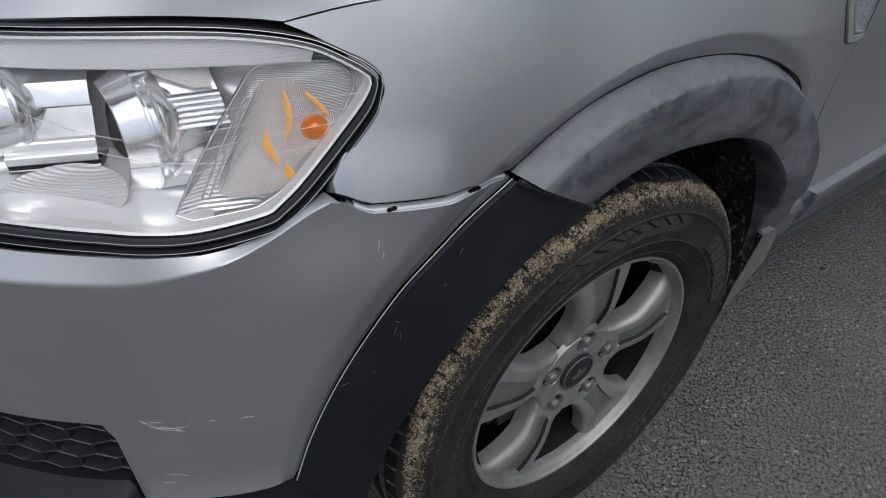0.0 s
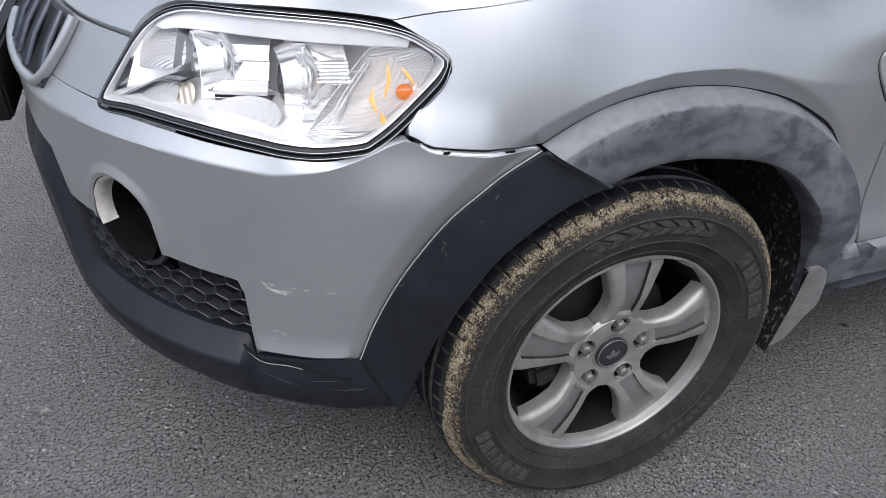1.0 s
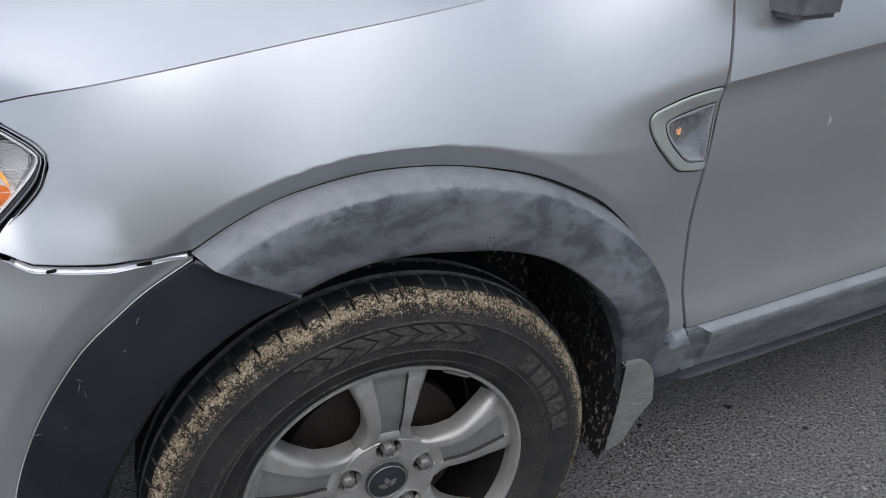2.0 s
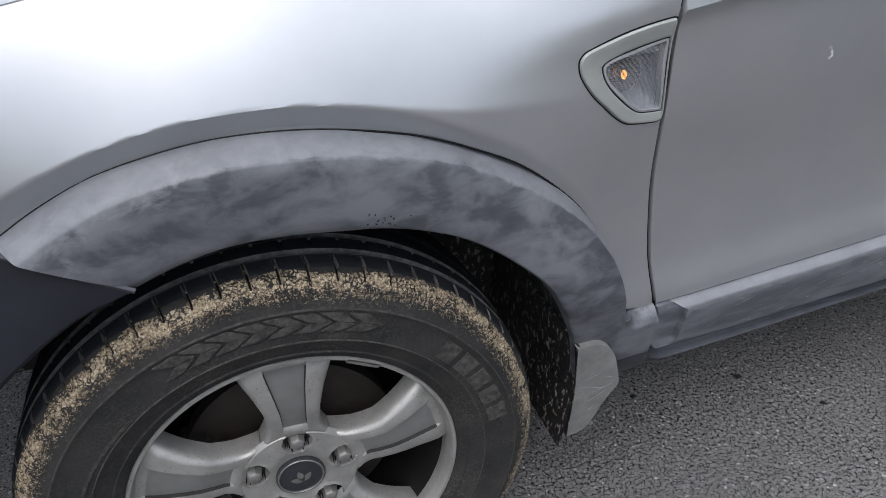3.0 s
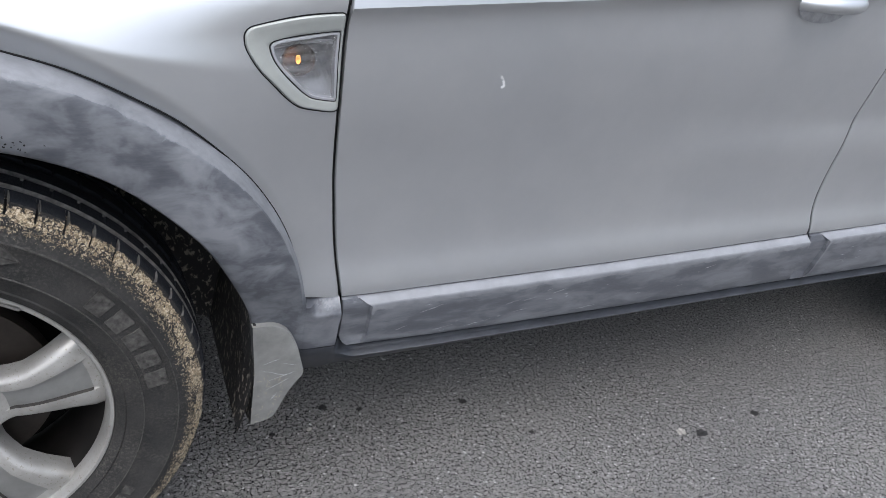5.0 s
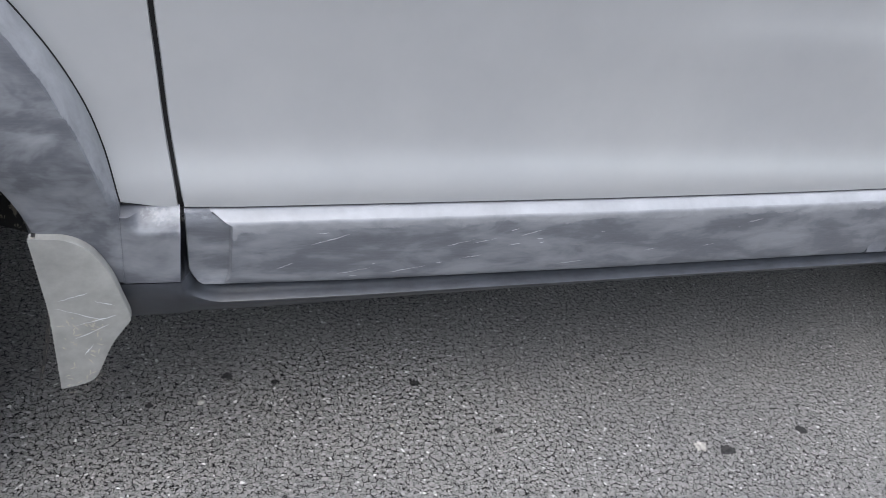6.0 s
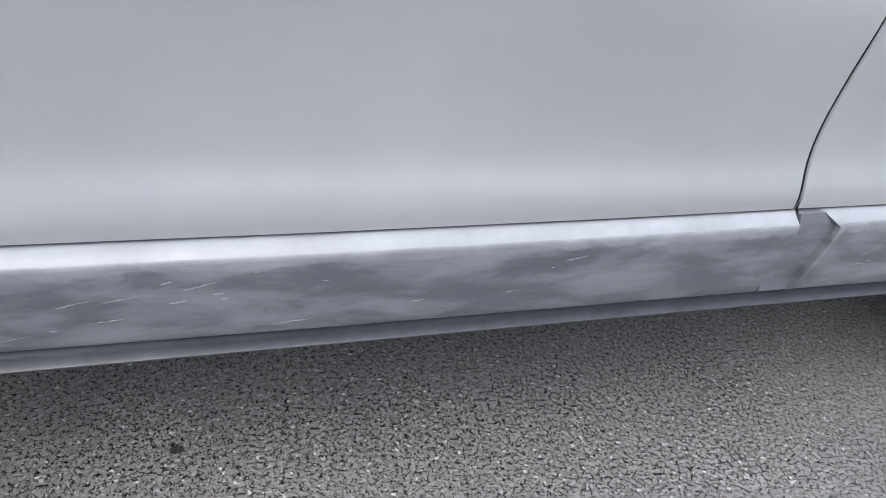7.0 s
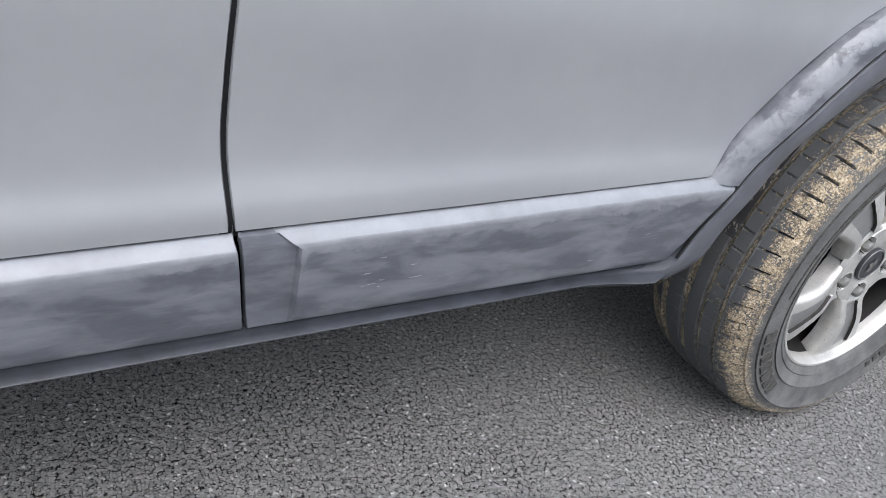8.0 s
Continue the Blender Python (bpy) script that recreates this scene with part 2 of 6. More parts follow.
# near-black: the shade of hollows and openings is put into this colour
DARK = make_plain("recess_shade_black", (0.004, 0.004, 0.004), 0.9, shine=0.1)
GRILLE = make_plain("grille_plastic", (0.026, 0.028, 0.034), 0.34)
FLAP = make_plain("worn_grey_flap", (0.175, 0.176, 0.168), 0.6, 0.0, 0.22, 28.0)
CHROME = make_chrome("lamp_chrome", (0.95, 0.953, 0.957), 0.08, metal=0.84)
BOWL = make_chrome("lamp_bowl", (0.985, 0.987, 0.99), 0.18, metal=0.55)
FLOOR = make_chrome("lamp_floor", (0.96, 0.965, 0.975), 0.14, metal=0.25)
BROW = make_plain("satin_chrome", (0.70, 0.715, 0.745), 0.3, 0.75, 0.05, 20.0)
BROW_RIBS = make_chrome("ribbed_brow", (0.90, 0.91, 0.935), 0.30, 420.0, "X", 0.3)
SMOKE = make_chrome("shaded_chrome", (0.46, 0.465, 0.475), 0.15)
LENS_EDGE = make_plain("white_lens_edge", (0.86, 0.86, 0.87), 0.2, 0.2, 0.04, 20.0)
BEIGE = make_chrome("socket_beige", (0.62, 0.56, 0.47), 0.25, 40.0, "X", 0.3)
RIBBED_BIG = make_chrome("wide_ribbed_reflector", (0.95, 0.95, 0.95), 0.15, 170.0, "Z", 0.55)
RIBBED_FINE = make_chrome("fine_ribbed_chamber", (0.95, 0.95, 0.95), 0.18, 150.0, "Z", 0.5)
RIBBED_GREY = make_chrome("brushed_bowl", (0.90, 0.89, 0.88), 0.22, 240.0, "X", 0.45)
RIBBED = make_chrome("ribbed_reflector", (0.80, 0.80, 0.80), 0.2, 280.0, "Z", 0.35)
SATIN = make_plain("satin_grey_trim", (0.50, 0.52, 0.50), 0.4, 0.1, 0.08, 20.0)
REPEATER_TRIM = make_plain("repeater_trim", (0.33, 0.345, 0.33), 0.35, 0.2, 0.08, 20.0)
LAMP_GREY = make_plain("lamp_bezel", (0.62, 0.63, 0.65), 0.3, 0.3, 0.06, 20.0)
RING = make_chrome("satin_lamp_chrome", (0.95, 0.955, 0.965), 0.20, metal=0.35)
CLEAR = make_clear("clear_lens")
CLEAR_GRID = make_clear("gridded_lens", (0.84, 0.85, 0.87), 0.10, 230.0, "Z")
GLASS = make_clear("tinted_glass", (0.55, 0.53, 0.50), 0.02, ior=1.5)
STEEL = make_plain("nut_steel", (0.19, 0.185, 0.175), 0.45, 0.5)
# dirt, blackened further to paint the shade behind the spokes
BARREL = make_plain("dirty_shaded_barrel", (0.0065, 0.0055, 0.005), 0.7, 0.0, 0.5, 18.0, 0.2)
DISC = make_plain("brake_iron", (0.035, 0.029, 0.025), 0.6, 0.5)
CAP = make_plain("cap_blue_black", (0.022, 0.023, 0.027), 0.35)
SOFT_SCAR = make_plain("pale_scuff", (0.38, 0.385, 0.395), 0.6)
MUD = make_plain("dried_mud", (0.25, 0.235, 0.20), 0.85)
CLAD_SCAR = make_plain("scuffed_plastic", (0.12, 0.12, 0.122), 0.7)
SCRATCH = make_plain("bare_scratch", (0.66, 0.66, 0.65), 0.7)
CREAM = make_plain("unpainted_plastic", (0.55, 0.52, 0.48), 0.45)
PALE = make_plain("pale_stone", (0.29, 0.278, 0.255), 0.85, 0.0, 0.45, 150.0)
TAR = make_plain("tar_spot", (0.030, 0.029, 0.029), 0.8, 0.0, 0.7, 160.0, 0.2)
AMBER = Mat("amber_bulb", (0.80, 0.20, 0.004), 0.06, 0.25).set("Emission Color", (1.0, 0.24, 0.01, 1)).set("Emission Strength", 0.06).m
LIT_AMBER = Mat("lit_amber_bulb", (0.6, 0.2, 0.03), 0.3).set("Emission Color", (1.0, 0.36, 0.07, 1)).set("Emission Strength", 3.0).m
# orange that stands in for the bulb's reflections
AMBER_GLINT_PAINT = make_chrome("painted_amber_glint", (1.0, 0.47, 0.06), 0.25, 0.0, "Z", 0.1)

# ---------------------------------------------------------------- mesh helpers
CY = 0.925  # the car's middle plane


def part(name, bm, material, parent, label="", loc=None, smooth=38):
    me = bpy.data.meshes.new(name)
    bmesh.ops.recalc_face_normals(bm, faces=bm.faces)
    bm.to_mesh(me)
    bm.free()
    for m in material if isinstance(material, (list, tuple)) else [material]:
        me.materials.append(m)
    if smooth:
        me.shade_smooth()
        me.set_sharp_from_angle(angle=radians(smooth))
    ob = new(name, me)
    if loc is not None:
        ob.location = loc
    if parent is not None:
        bpy.context.view_layer.update()
        ob.parent = parent
        ob.matrix_parent_inverse = parent.matrix_world.inverted()
    return tagged(ob, label)


def spline(pts, n):
    """n + 1 points on a smooth curve through pts, evenly spaced."""
    p = np.array(pts, float)
    if len(p) == 2:
        return [p[0] + (p[1] - p[0]) * k / n for k in range(n + 1)]
    q = np.vstack([2 * p[0] - p[1], p, 2 * p[-1] - p[-2]])
    out = []
    for i in range(1, len(q) - 2):
        for k in range(12):
            t = k / 12
            out.append(0.5 * (2 * q[i] + (q[i + 1] - q[i - 1]) * t + (2 * q[i - 1] - 5 * q[i] + 4 * q[i + 1] - q[i + 2]) * t * t + (3 * q[i] - q[i - 1] - 3 * q[i + 1] + q[i + 2]) * t ** 3))
    out.append(p[-1])
    out = np.array(out)
    d = np.concatenate([[0], np.cumsum(np.linalg.norm(np.diff(out, axis=0), axis=1))])
    return [np.array([np.interp(d[-1] * k / n, d, out[:, j]) for j in range(out.shape[1])]) for k in range(n + 1)]


def chain(segments, counts):
    out = []
    for seg, n in zip(segments, counts):
        pts = spline(seg, n)
        out += pts if not out else pts[1:]
    return out


def within(x, z, loop):
    inside_ = False
    for (a, b), (c, d) in zip(loop, loop[1:] + loop[:1]):
        if (b > z) != (d > z) and x < (c - a) * (z - b) / (d - b) + a:
            inside_ = not inside_
    return inside_


def sheet(rows, lip=0.0, close=False, hole=(), tint=None, wear=None):
    """A mesh from rows of 3D points; lip: its rim turned inwards by so much, with a rounded edge; wear: how far the plastic is rubbed pale."""
    bm = bmesh.new()
    layer = bm.verts.layers.float.new("wear") if wear else None
    g = [[bm.verts.new(Vector(p)) for p in row] for row in rows]
    if wear:
        for i, row in enumerate(g):
            for k, v in enumerate(row):
                v[layer] = wear(i, k)
    for i, (a, b) in enumerate(zip(g, g[1:])):
        for k in range(len(a) - (0 if close else 1)):
            j = (k + 1) % len(a)
            if (a[k].co - a[j].co).length < 1e-6 and (b[k].co - b[j].co).length < 1e-6:
                continue
            try:
                f = bm.faces.new((a[k], a[j], b[j], b[k]))
                f.material_index = tint(i, k) if tint else 0
            except ValueError:
                pass
    bmesh.ops.remove_doubles(bm, verts=bm.verts, dist=1e-5)
    if lip:
        add_lip(bm, lip)
    if hole:
        gone = [f for f in bm.faces if any(within(v.co.x, v.co.z, hole) for v in f.verts)]
        bmesh.ops.delete(bm, geom=gone, context="FACES")
    return bm


def add_lip(bm, lip):
    bm.normal_update()
    mid = Vector((1.2, CY, 0.7))
    rim = [e for e in bm.edges if e.is_boundary]
    vs = {v for e in rim for v in e.verts}
    inward = {}
    for v in vs:
        n = v.normal.copy()
        if n.dot(v.co - mid) > 0:
            n = -n
        inward[v] = n
    out = {}
    for v in vs:
        away = Vector()
        for e in v.link_edges:
            if not e.is_boundary:
                away += (v.co - e.other_vert(v).co).normalized()
        away = away.normalized() if away.length > 1e-6 else Vector()
        out[v] = away
    one = {v: bm.verts.new(v.co + inward[v] * 0.0018 + out[v] * 0.0012) for v in vs}
    two = {v: bm.verts.new(v.co + inward[v] * lip + out[v] * 0.0012) for v in vs}
    for e in rim:
        a, b = e.verts
        for p, q in ((lambda w: w, one.get), (one.get, two.get)):
            try:
                bm.faces.new((p(a), p(b), q(b), q(a)))
            except ValueError:
                pass


def mirrored(bm):
    for v in bm.verts:
        v.co.y = 2 * CY - v.co.y
    bmesh.ops.reverse_faces(bm, faces=bm.faces)
    return bm


def box(bm, cx, cy, cz, dx, dy, dz, bevel=0.0, m=None):
    got = bmesh.ops.create_cube(bm, size=1.0)["verts"]
    for v in got:
        v.co = Vector((cx + v.co.x * dx, cy + v.co.y * dy, cz + v.co.z * dz))
    if bevel:
        edges = list({e for v in got for e in v.link_edges})
        got = list({v for f in bmesh.ops.bevel(bm, geom=edges, offset=bevel, segments=2, affect="EDGES")["faces"] for v in f.verts} | {v for v in got if v.is_valid})
    if m is not None:
        bmesh.ops.transform(bm, matrix=m, verts=[v for v in got if v.is_valid])
    return bm


def lathe(bm, profile, seg, mat=0, twist=None):
    """Profile of (radius, y) turned about the y axis."""
    rings = []
    for r, y in profile:
        ring = []
        for k in range(seg):
            a = 2 * math.pi * k / seg
            ring.append(bm.verts.new((r * math.cos(a), y, r * math.sin(a))))
        rings.append(ring)
    for a, b in zip(rings, rings[1:]):
        for k in range(seg):
            f = bm.faces.new((a[k], a[(k + 1) % seg], b[(k + 1) % seg], b[k]))
            f.material_index = mat
    return rings


def tube(bm, pts, radius, sides=8):
    """A round bar along points."""
    pts = [Vector(p) for p in pts]
    rings = []
    for i, p in enumerate(pts):
        d = (pts[min(i + 1, len(pts) - 1)] - pts[max(i - 1, 0)]).normalized()
        u = d.orthogonal().normalized()
        if rings and abs(d.dot(last_u)) < 0.9:
            u = (last_u - d * last_u.dot(d)).normalized()
        last_u = u
        w = d.cross(u)
        rings.append([bm.verts.new(p + radius * (u * math.cos(2 * math.pi * k / sides) + w * math.sin(2 * math.pi * k / sides))) for k in range(sides)])
    for a, b in zip(rings, rings[1:]):
        for k in range(sides):
            bm.faces.new((a[k], a[(k + 1) % sides], b[(k + 1) % sides], b[k]))
    bm.faces.new(rings[0])
    bm.faces.new(rings[-1])


# ---------------------------------------------------------------- the body's form
# Plan outline of the nose from the front wheel forwards; s is the way along it (s = x on the flank).
NOSE = spline([(0.0, 0.0), (-0.2, 0.0), (-0.33, 0.006), (-0.45, 0.028), (-0.55, 0.062), (-0.65, 0.118), (-0.73, 0.192), (-0.795, 0.280), (-0.855, 0.390), (-0.897, 0.510), (-0.927, 0.660), (-0.942, 0.800), (-0.947, 0.925)], 300)
NX = np.array([p[0] for p in NOSE])
NY = np.array([p[1] for p in NOSE])
NS = np.concatenate([[0], np.cumsum(np.hypot(np.diff(NX), np.diff(NY)))])
S_MID = -float(NS[-1])


def plan(s):
    if s >= 0:
        return (s, 0.0), (0.0, 1.0)
    x, y = np.interp(-s, NS, NX), np.interp(-s, NS, NY)
    a, b = max(0, -s - 0.02), min(-S_MID, -s + 0.02)
    dx, dy = np.interp(a, NS, NX) - np.interp(b, NS, NX), np.interp(a, NS, NY) - np.interp(b, NS, NY)
    d = math.hypot(dx, dy)
    return (x, y), (-dy / d, dx / d)


def ease(a, b, x):
    t = min(1.0, max(0.0, (x - a) / (b - a)))
    return t * t * (3 - 2 * t)


def crease(x):
    return 0.902 + 0.104 * (x - 0.515) - 0.009 * (x - 0.515) ** 2


DOOR_LOW = np.array(spline([(0.30, 0.088), (0.36, 0.074), (0.42, 0.052), (0.452, 0.0425), (0.469, 0.0400), (0.481, 0.0395), (0.497, 0.0420), (0.522, 0.0468), (0.552, 0.0492), (0.61, 0.0488), (0.69, 0.0430), (0.80, 0.0285)], 160))
DOOR_UP = np.array(spline([(0.0, 0.0100), (0.008, 0.0155), (0.02, 0.0205), (0.045, 0.0230), (0.08, 0.0245), (0.12, 0.0280), (0.17, 0.0345), (0.25, 0.0460)], 120))


def door_in(x, z):
    """How far the door's skin lies inside the widest line of the body."""
    zl = z - 0.040 * (x - 0.54) * max(0.0, 1 - abs(z - 0.52) / 0.2)
    zc = crease(x)
    if z > zc:
        d = z - zc
        return 0.010 + 0.24 * d + 1.0 * d * d
    low = float(np.interp(zl, DOOR_LOW[:, 0], DOOR_LOW[:, 1]))
    up = float(np.interp(zc - z, DOOR_UP[:, 0], DOOR_UP[:, 1]))
    t = ease(0.66, 0.77, z)
    return low + (up - low) * t


def fender_in(x, z):
    rr = math.hypot(x - 0.012, z - 0.385) - 0.475
    if rr < 0.025:
        y = 0.004 - 0.014 * max(rr, 0) / 0.025
    else:
        bent = (x - 0.012) * (1 - 0.40 * ease(0.10, 0.45, x))
        q = max(0.0, math.hypot(bent, z - 0.385) - 0.500) * (1 - 0.45 * ease(0, -0.35, x))
        mid, far = ease(-0.30, -0.08, x), ease(0.05, 0.30, x)
        y = -0.010 + (0.10 + 0.32 * mid - 0.06 * far) * q + (3.6 - 3.0 * mid + 0.8 * far) * q * q
    w = ease(0.22, 0.52, x)
    soft = sum(door_in(x, z + d) for d in (-0.016, -0.008, 0.0, 0.008, 0.016)) / 5
    return (1 - w) * y + w * soft


CREASE_S = np.array([(0.36, 0.8225), (0.405, 0.8195), (0.424, 0.8125), (0.440, 0.8055), (0.458, 0.7985), (0.490, 0.7890), (0.521, 0.7815), (0.550, 0.7765), (0.576, 0.7728), (0.586, 0.7728), (0.626, 0.7775), (0.700, 0.785), (0.774, 0.789), (0.896, 0.789), (1.023, 0.784), (1.4, 0.784)])
TOP_S = np.array([(0.2, 0.791), (0.265, 0.7935), (0.341, 0.799), (0.370, 0.8015), (0.382, 0.8085), (0.393, 0.8165), (0.405, 0.8208), (0.431, 0.8145), (0.454, 0.8025), (0.469, 0.797), (0.492, 0.793), (0.522, 0.7915), (0.567, 0.793), (0.605, 0.797), (0.646, 0.801), (0.690, 0.8045), (0.738, 0.808), (0.791, 0.810), (0.853, 0.811), (0.887, 0.816), (1.4, 0.818)])


def bumper_crease(s):
    return float(np.interp(-s, CREASE_S[:, 0], CREASE_S[:, 1]))


def bumper_top(s):
    return float(np.interp(-s, TOP_S[:, 0], TOP_S[:, 1]))


def upper_in(s, z):
    """The lamp, wing and bonnet above the bumper."""
    w = ease(-0.16, -0.56, s)
    return (1 - w) * fender_in(s, z) + w * max(0.0, 0.035 + 0.675 * (z - 0.83))


def shelf_in(s, z):
    """The bumper's sloping shelf under the headlight."""
    zc, zt = bumper_crease(s), bumper_top(s)
    if z <= zc or zt - zc < 0.001:
        return 0.0
    return upper_in(s, zt) * (z - zc) / (zt - zc)


def arch_lip(s, z):
    """The turned edge of the skin round the front arch, and its soft swell."""
    rr = math.hypot(s - 0.012, z - 0.385) - 0.475
    if rr < 0.036:
        return 0.004 - 0.014 * max(rr, 0) / 0.036
    return -0.010 * ease(0.26, 0.04, rr)


def inset(s, z):
    if s >= 0.55:
        return door_in(s, z)
    if s >= -0.22:
        return upper_in(s, z)
    w = ease(-0.22, -0.50, s)
    low = arch_lip(s, z) * ease(-0.66, -0.52, s) + 0.016 * ease(0.72, 0.82, z) * ease(-0.28, -0.40, s) * ease(-0.52, -0.42, s)
    if z <= bumper_top(s) + 0.0006:
        return low + w * shelf_in(s, z)
    if s < -0.43:
        return upper_in(s, z)
    zt = bumper_top(s)
    rest = arch_lip(s, zt) * ease(-0.66, -0.52, s) + 0.016 * ease(0.72, 0.82, zt) * ease(-0.28, -0.40, s) * ease(-0.52, -0.42, s) + w * shelf_in(s, zt) - upper_in(s, zt)
    return upper_in(s, z) + rest * ease(zt + 0.075, zt, z) * ease(-0.22, -0.26, s)


def P(s, z, lift=0.0):
    """The point of the body's skin at s and height z, moved out by lift."""
    (x, y), (nx, ny) = plan(s)
    i = inset(s, z) - lift
    return Vector((x + nx * i, y + ny * i, z))


def L(s, z, lift=0.0):
    """The same for the headlight's surface and the bonnet edge."""
    (x, y), (nx, ny) = plan(s)
    i = upper_in(s, z) - lift
    return Vector((x + nx * i, y + ny * i, z))


def between(inner, outer, n, lift=lambda u, v: 0.0):
    """Rows of skin points from one curve of (s, z) to another."""
    rows = []
    for k in range(n + 1):
        v = k / n
        rows.append([P(a[0] + (b[0] - a[0]) * v, a[1] + (b[1] - a[1]) * v, lift(j / (len(inner) - 1), v)) for j, (a, b) in enumerate(zip(inner, outer))])
    return rows


# ---------------------------------------------------------------- ground
def build_ground():
    bm = bmesh.new()
    bmesh.ops.create_grid(bm, x_segments=40, y_segments=40, size=400)
    ob = part("ground", bm, ASPHALT, None, "worn dark grey asphalt with coarse chippings", smooth=0)
    tagged(ob, category="road", kind="structure")

    bm = bmesh.new()
    rng = random.Random(7)
    for k in range(260):
        x, y = rng.uniform(-1.6, 3.2), rng.uniform(-1.2, 1.6)
        r = rng.uniform(0.0012, 0.0032)
        m = Matrix.Translation((x, y, r * 0.3)) @ Euler((rng.random() * 3, rng.random() * 3, rng.random() * 3)).to_matrix().to_4x4() @ Matrix.Diagonal((r * 1.3, r, r * 0.7, 1))
        bmesh.ops.create_icosphere(bm, subdivisions=1, radius=1, matrix=m)
    ob = part("loose_grit", bm, PALE, None, "pale loose grit scattered on the asphalt", smooth=0)
    tagged(ob, category="grit", kind="stuff")


def blot(name, x, y, size, material, label, category, seed, high=0.0015):
    rng = random.Random(seed)
    rows = []
    shape = [1 + rng.uniform(-0.28, 0.28) for k in range(28)]
    for g, h in ((1.0, 0.0002), (0.9, high), (0.5, high * 1.2), (0.0, high * 1.3)):
        rows.append([(x + size * g * shape[k] * math.cos(2 * math.pi * k / 28), y + size * g * shape[k] * 0.8 * math.sin(2 * math.pi * k / 28), h) for k in range(28)])
    return tagged(part(name, sheet(rows, close=True), material, None, label), category=category)


build_ground()
blot("road_stain", 1.401, 0.025, 0.013, PALE, "pale dried spot on the asphalt", "stain", 1)
blot("tar_spot", 1.448, 0.008, 0.014, TAR, "black tar spot on the asphalt", "tar spot", 2)
for x, y, size, seed in ((0.935, 0.244, 0.009, 3), (0.62, 0.30, 0.009, 4), (0.695, 0.276, 0.006, 5), (0.50, 0.245, 0.006, 6), (1.64, 0.03, 0.012, 8), (1.045, 0.115, 0.006, 9)):
    blot("tar_spot", x, y, size, TAR, "small black tar spot on the asphalt", "tar spot", seed)
for x, y, size, seed in ((0.577, 0.241, 0.0055, 11), (0.869, 0.150, 0.004, 12), (0.332, -0.056, 0.006, 13), (0.462, -0.054, 0.005, 14), (0.31, -0.019, 0.004, 15), (0.569, -0.089, 0.005, 16), (-1.065, 0.601, 0.007, 17), (-0.391, 0.267, 0.005, 18), (0.226, 0.006, 0.004, 19), (1.288, 0.284, 0.004, 20)):
    tagged(blot("pebble", x, y, size, PALE, "small pale pebble set in the asphalt", "pebble", seed, size * 0.7), group="pebbles on the road")

# ---------------------------------------------------------------- the car
car = new("car")
car.location = (1.353, CY, 0)
tagged(car, "silver grey SUV with sanded plastic trim parked on asphalt", "car")
bpy.context.view_layer.update()

# lines of the body as (s, z)
ARCH_OUT = [(-0.213, 0.798), (-0.165, 0.823), (-0.113, 0.843), (-0.05, 0.854), (0.0, 0.8575), (0.05, 0.855), (0.10, 0.848), (0.152, 0.836), (0.21, 0.818), (0.265, 0.792), (0.325, 0.755), (0.392, 0.690), (0.433, 0.633), (0.460, 0.580), (0.476, 0.531), (0.488, 0.474)]
ARCH_IN = [(-0.104, 0.727), (-0.06, 0.741), (-0.008, 0.749), (0.05, 0.747), (0.107, 0.738), (0.155, 0.729), (0.21, 0.709), (0.255, 0.683), (0.303, 0.642), (0.345, 0.595), (0.380, 0.530), (0.404, 0.469), (0.411, 0.435)]
CLAD_OUT = [(-0.213, 0.791), (-0.265, 0.763), (-0.303, 0.735), (-0.341, 0.703), (-0.377, 0.660), (-0.415, 0.604), (-0.450, 0.535), (-0.475, 0.466)]
CLAD_IN = [(-0.104, 0.725), (-0.160, 0.708), (-0.215, 0.676), (-0.270, 0.632), (-0.313, 0.575), (-0.357, 0.503), (-0.385, 0.434), (-0.412, 0.360)]
LAMP_EDGE = [(-0.881, 0.8215), (-0.882, 0.831), (-0.869, 0.867), (-0.855, 0.898), (-0.835, 0.920), (-0.799, 0.938), (-0.743, 0.947), (-0.629, 0.9475), (-0.527, 0.945), (-0.447, 0.941), (-0.393, 0.934), (-0.364, 0.9225), (-0.3485, 0.9130), (-0.3450, 0.906), (-0.357, 0.889), (-0.391, 0.858), (-0.4225, 0.8325), (-0.446, 0.8175), (-0.462, 0.811), (-0.520, 0.8065), (-0.568, 0.809), (-0.608, 0.814), (-0.695, 0.8225), (-0.799, 0.826), (-0.865, 0.8215)]
SEAM_FRONT = [(0.545, 1.06), (0.530, 1.0), (0.520, 0.945), (0.514, 0.905), (0.5130, 0.85), (0.5140, 0.79), (0.5170, 0.73), (0.5210, 0.67), (0.5260, 0.62), (0.5330, 0.55), (0.5440, 0.475), (0.5455, 0.465)]
SEAM_MID = [(1.575, 1.06), (1.553, 0.85), (1.5455, 0.710), (1.544, 0.630), (1.545, 0.580), (1.554, 0.500)]
HOOD_LINE = [(-0.410, 0.950), (-0.350, 0.9630), (-0.300, 0.9710), (-0.200, 0.9860), (-0.100, 0.9975), (0.0, 1.0078), (0.08, 1.0155), (0.30, 1.036), (0.53, 1.058)]
REAR_FLARE = [(2.70, 0.860), (2.56, 0.842), (2.46, 0.812), (2.38, 0.772), (2.31, 0.728), (2.267, 0.687), (2.235, 0.643), (2.197, 0.590), (2.168, 0.5345)]
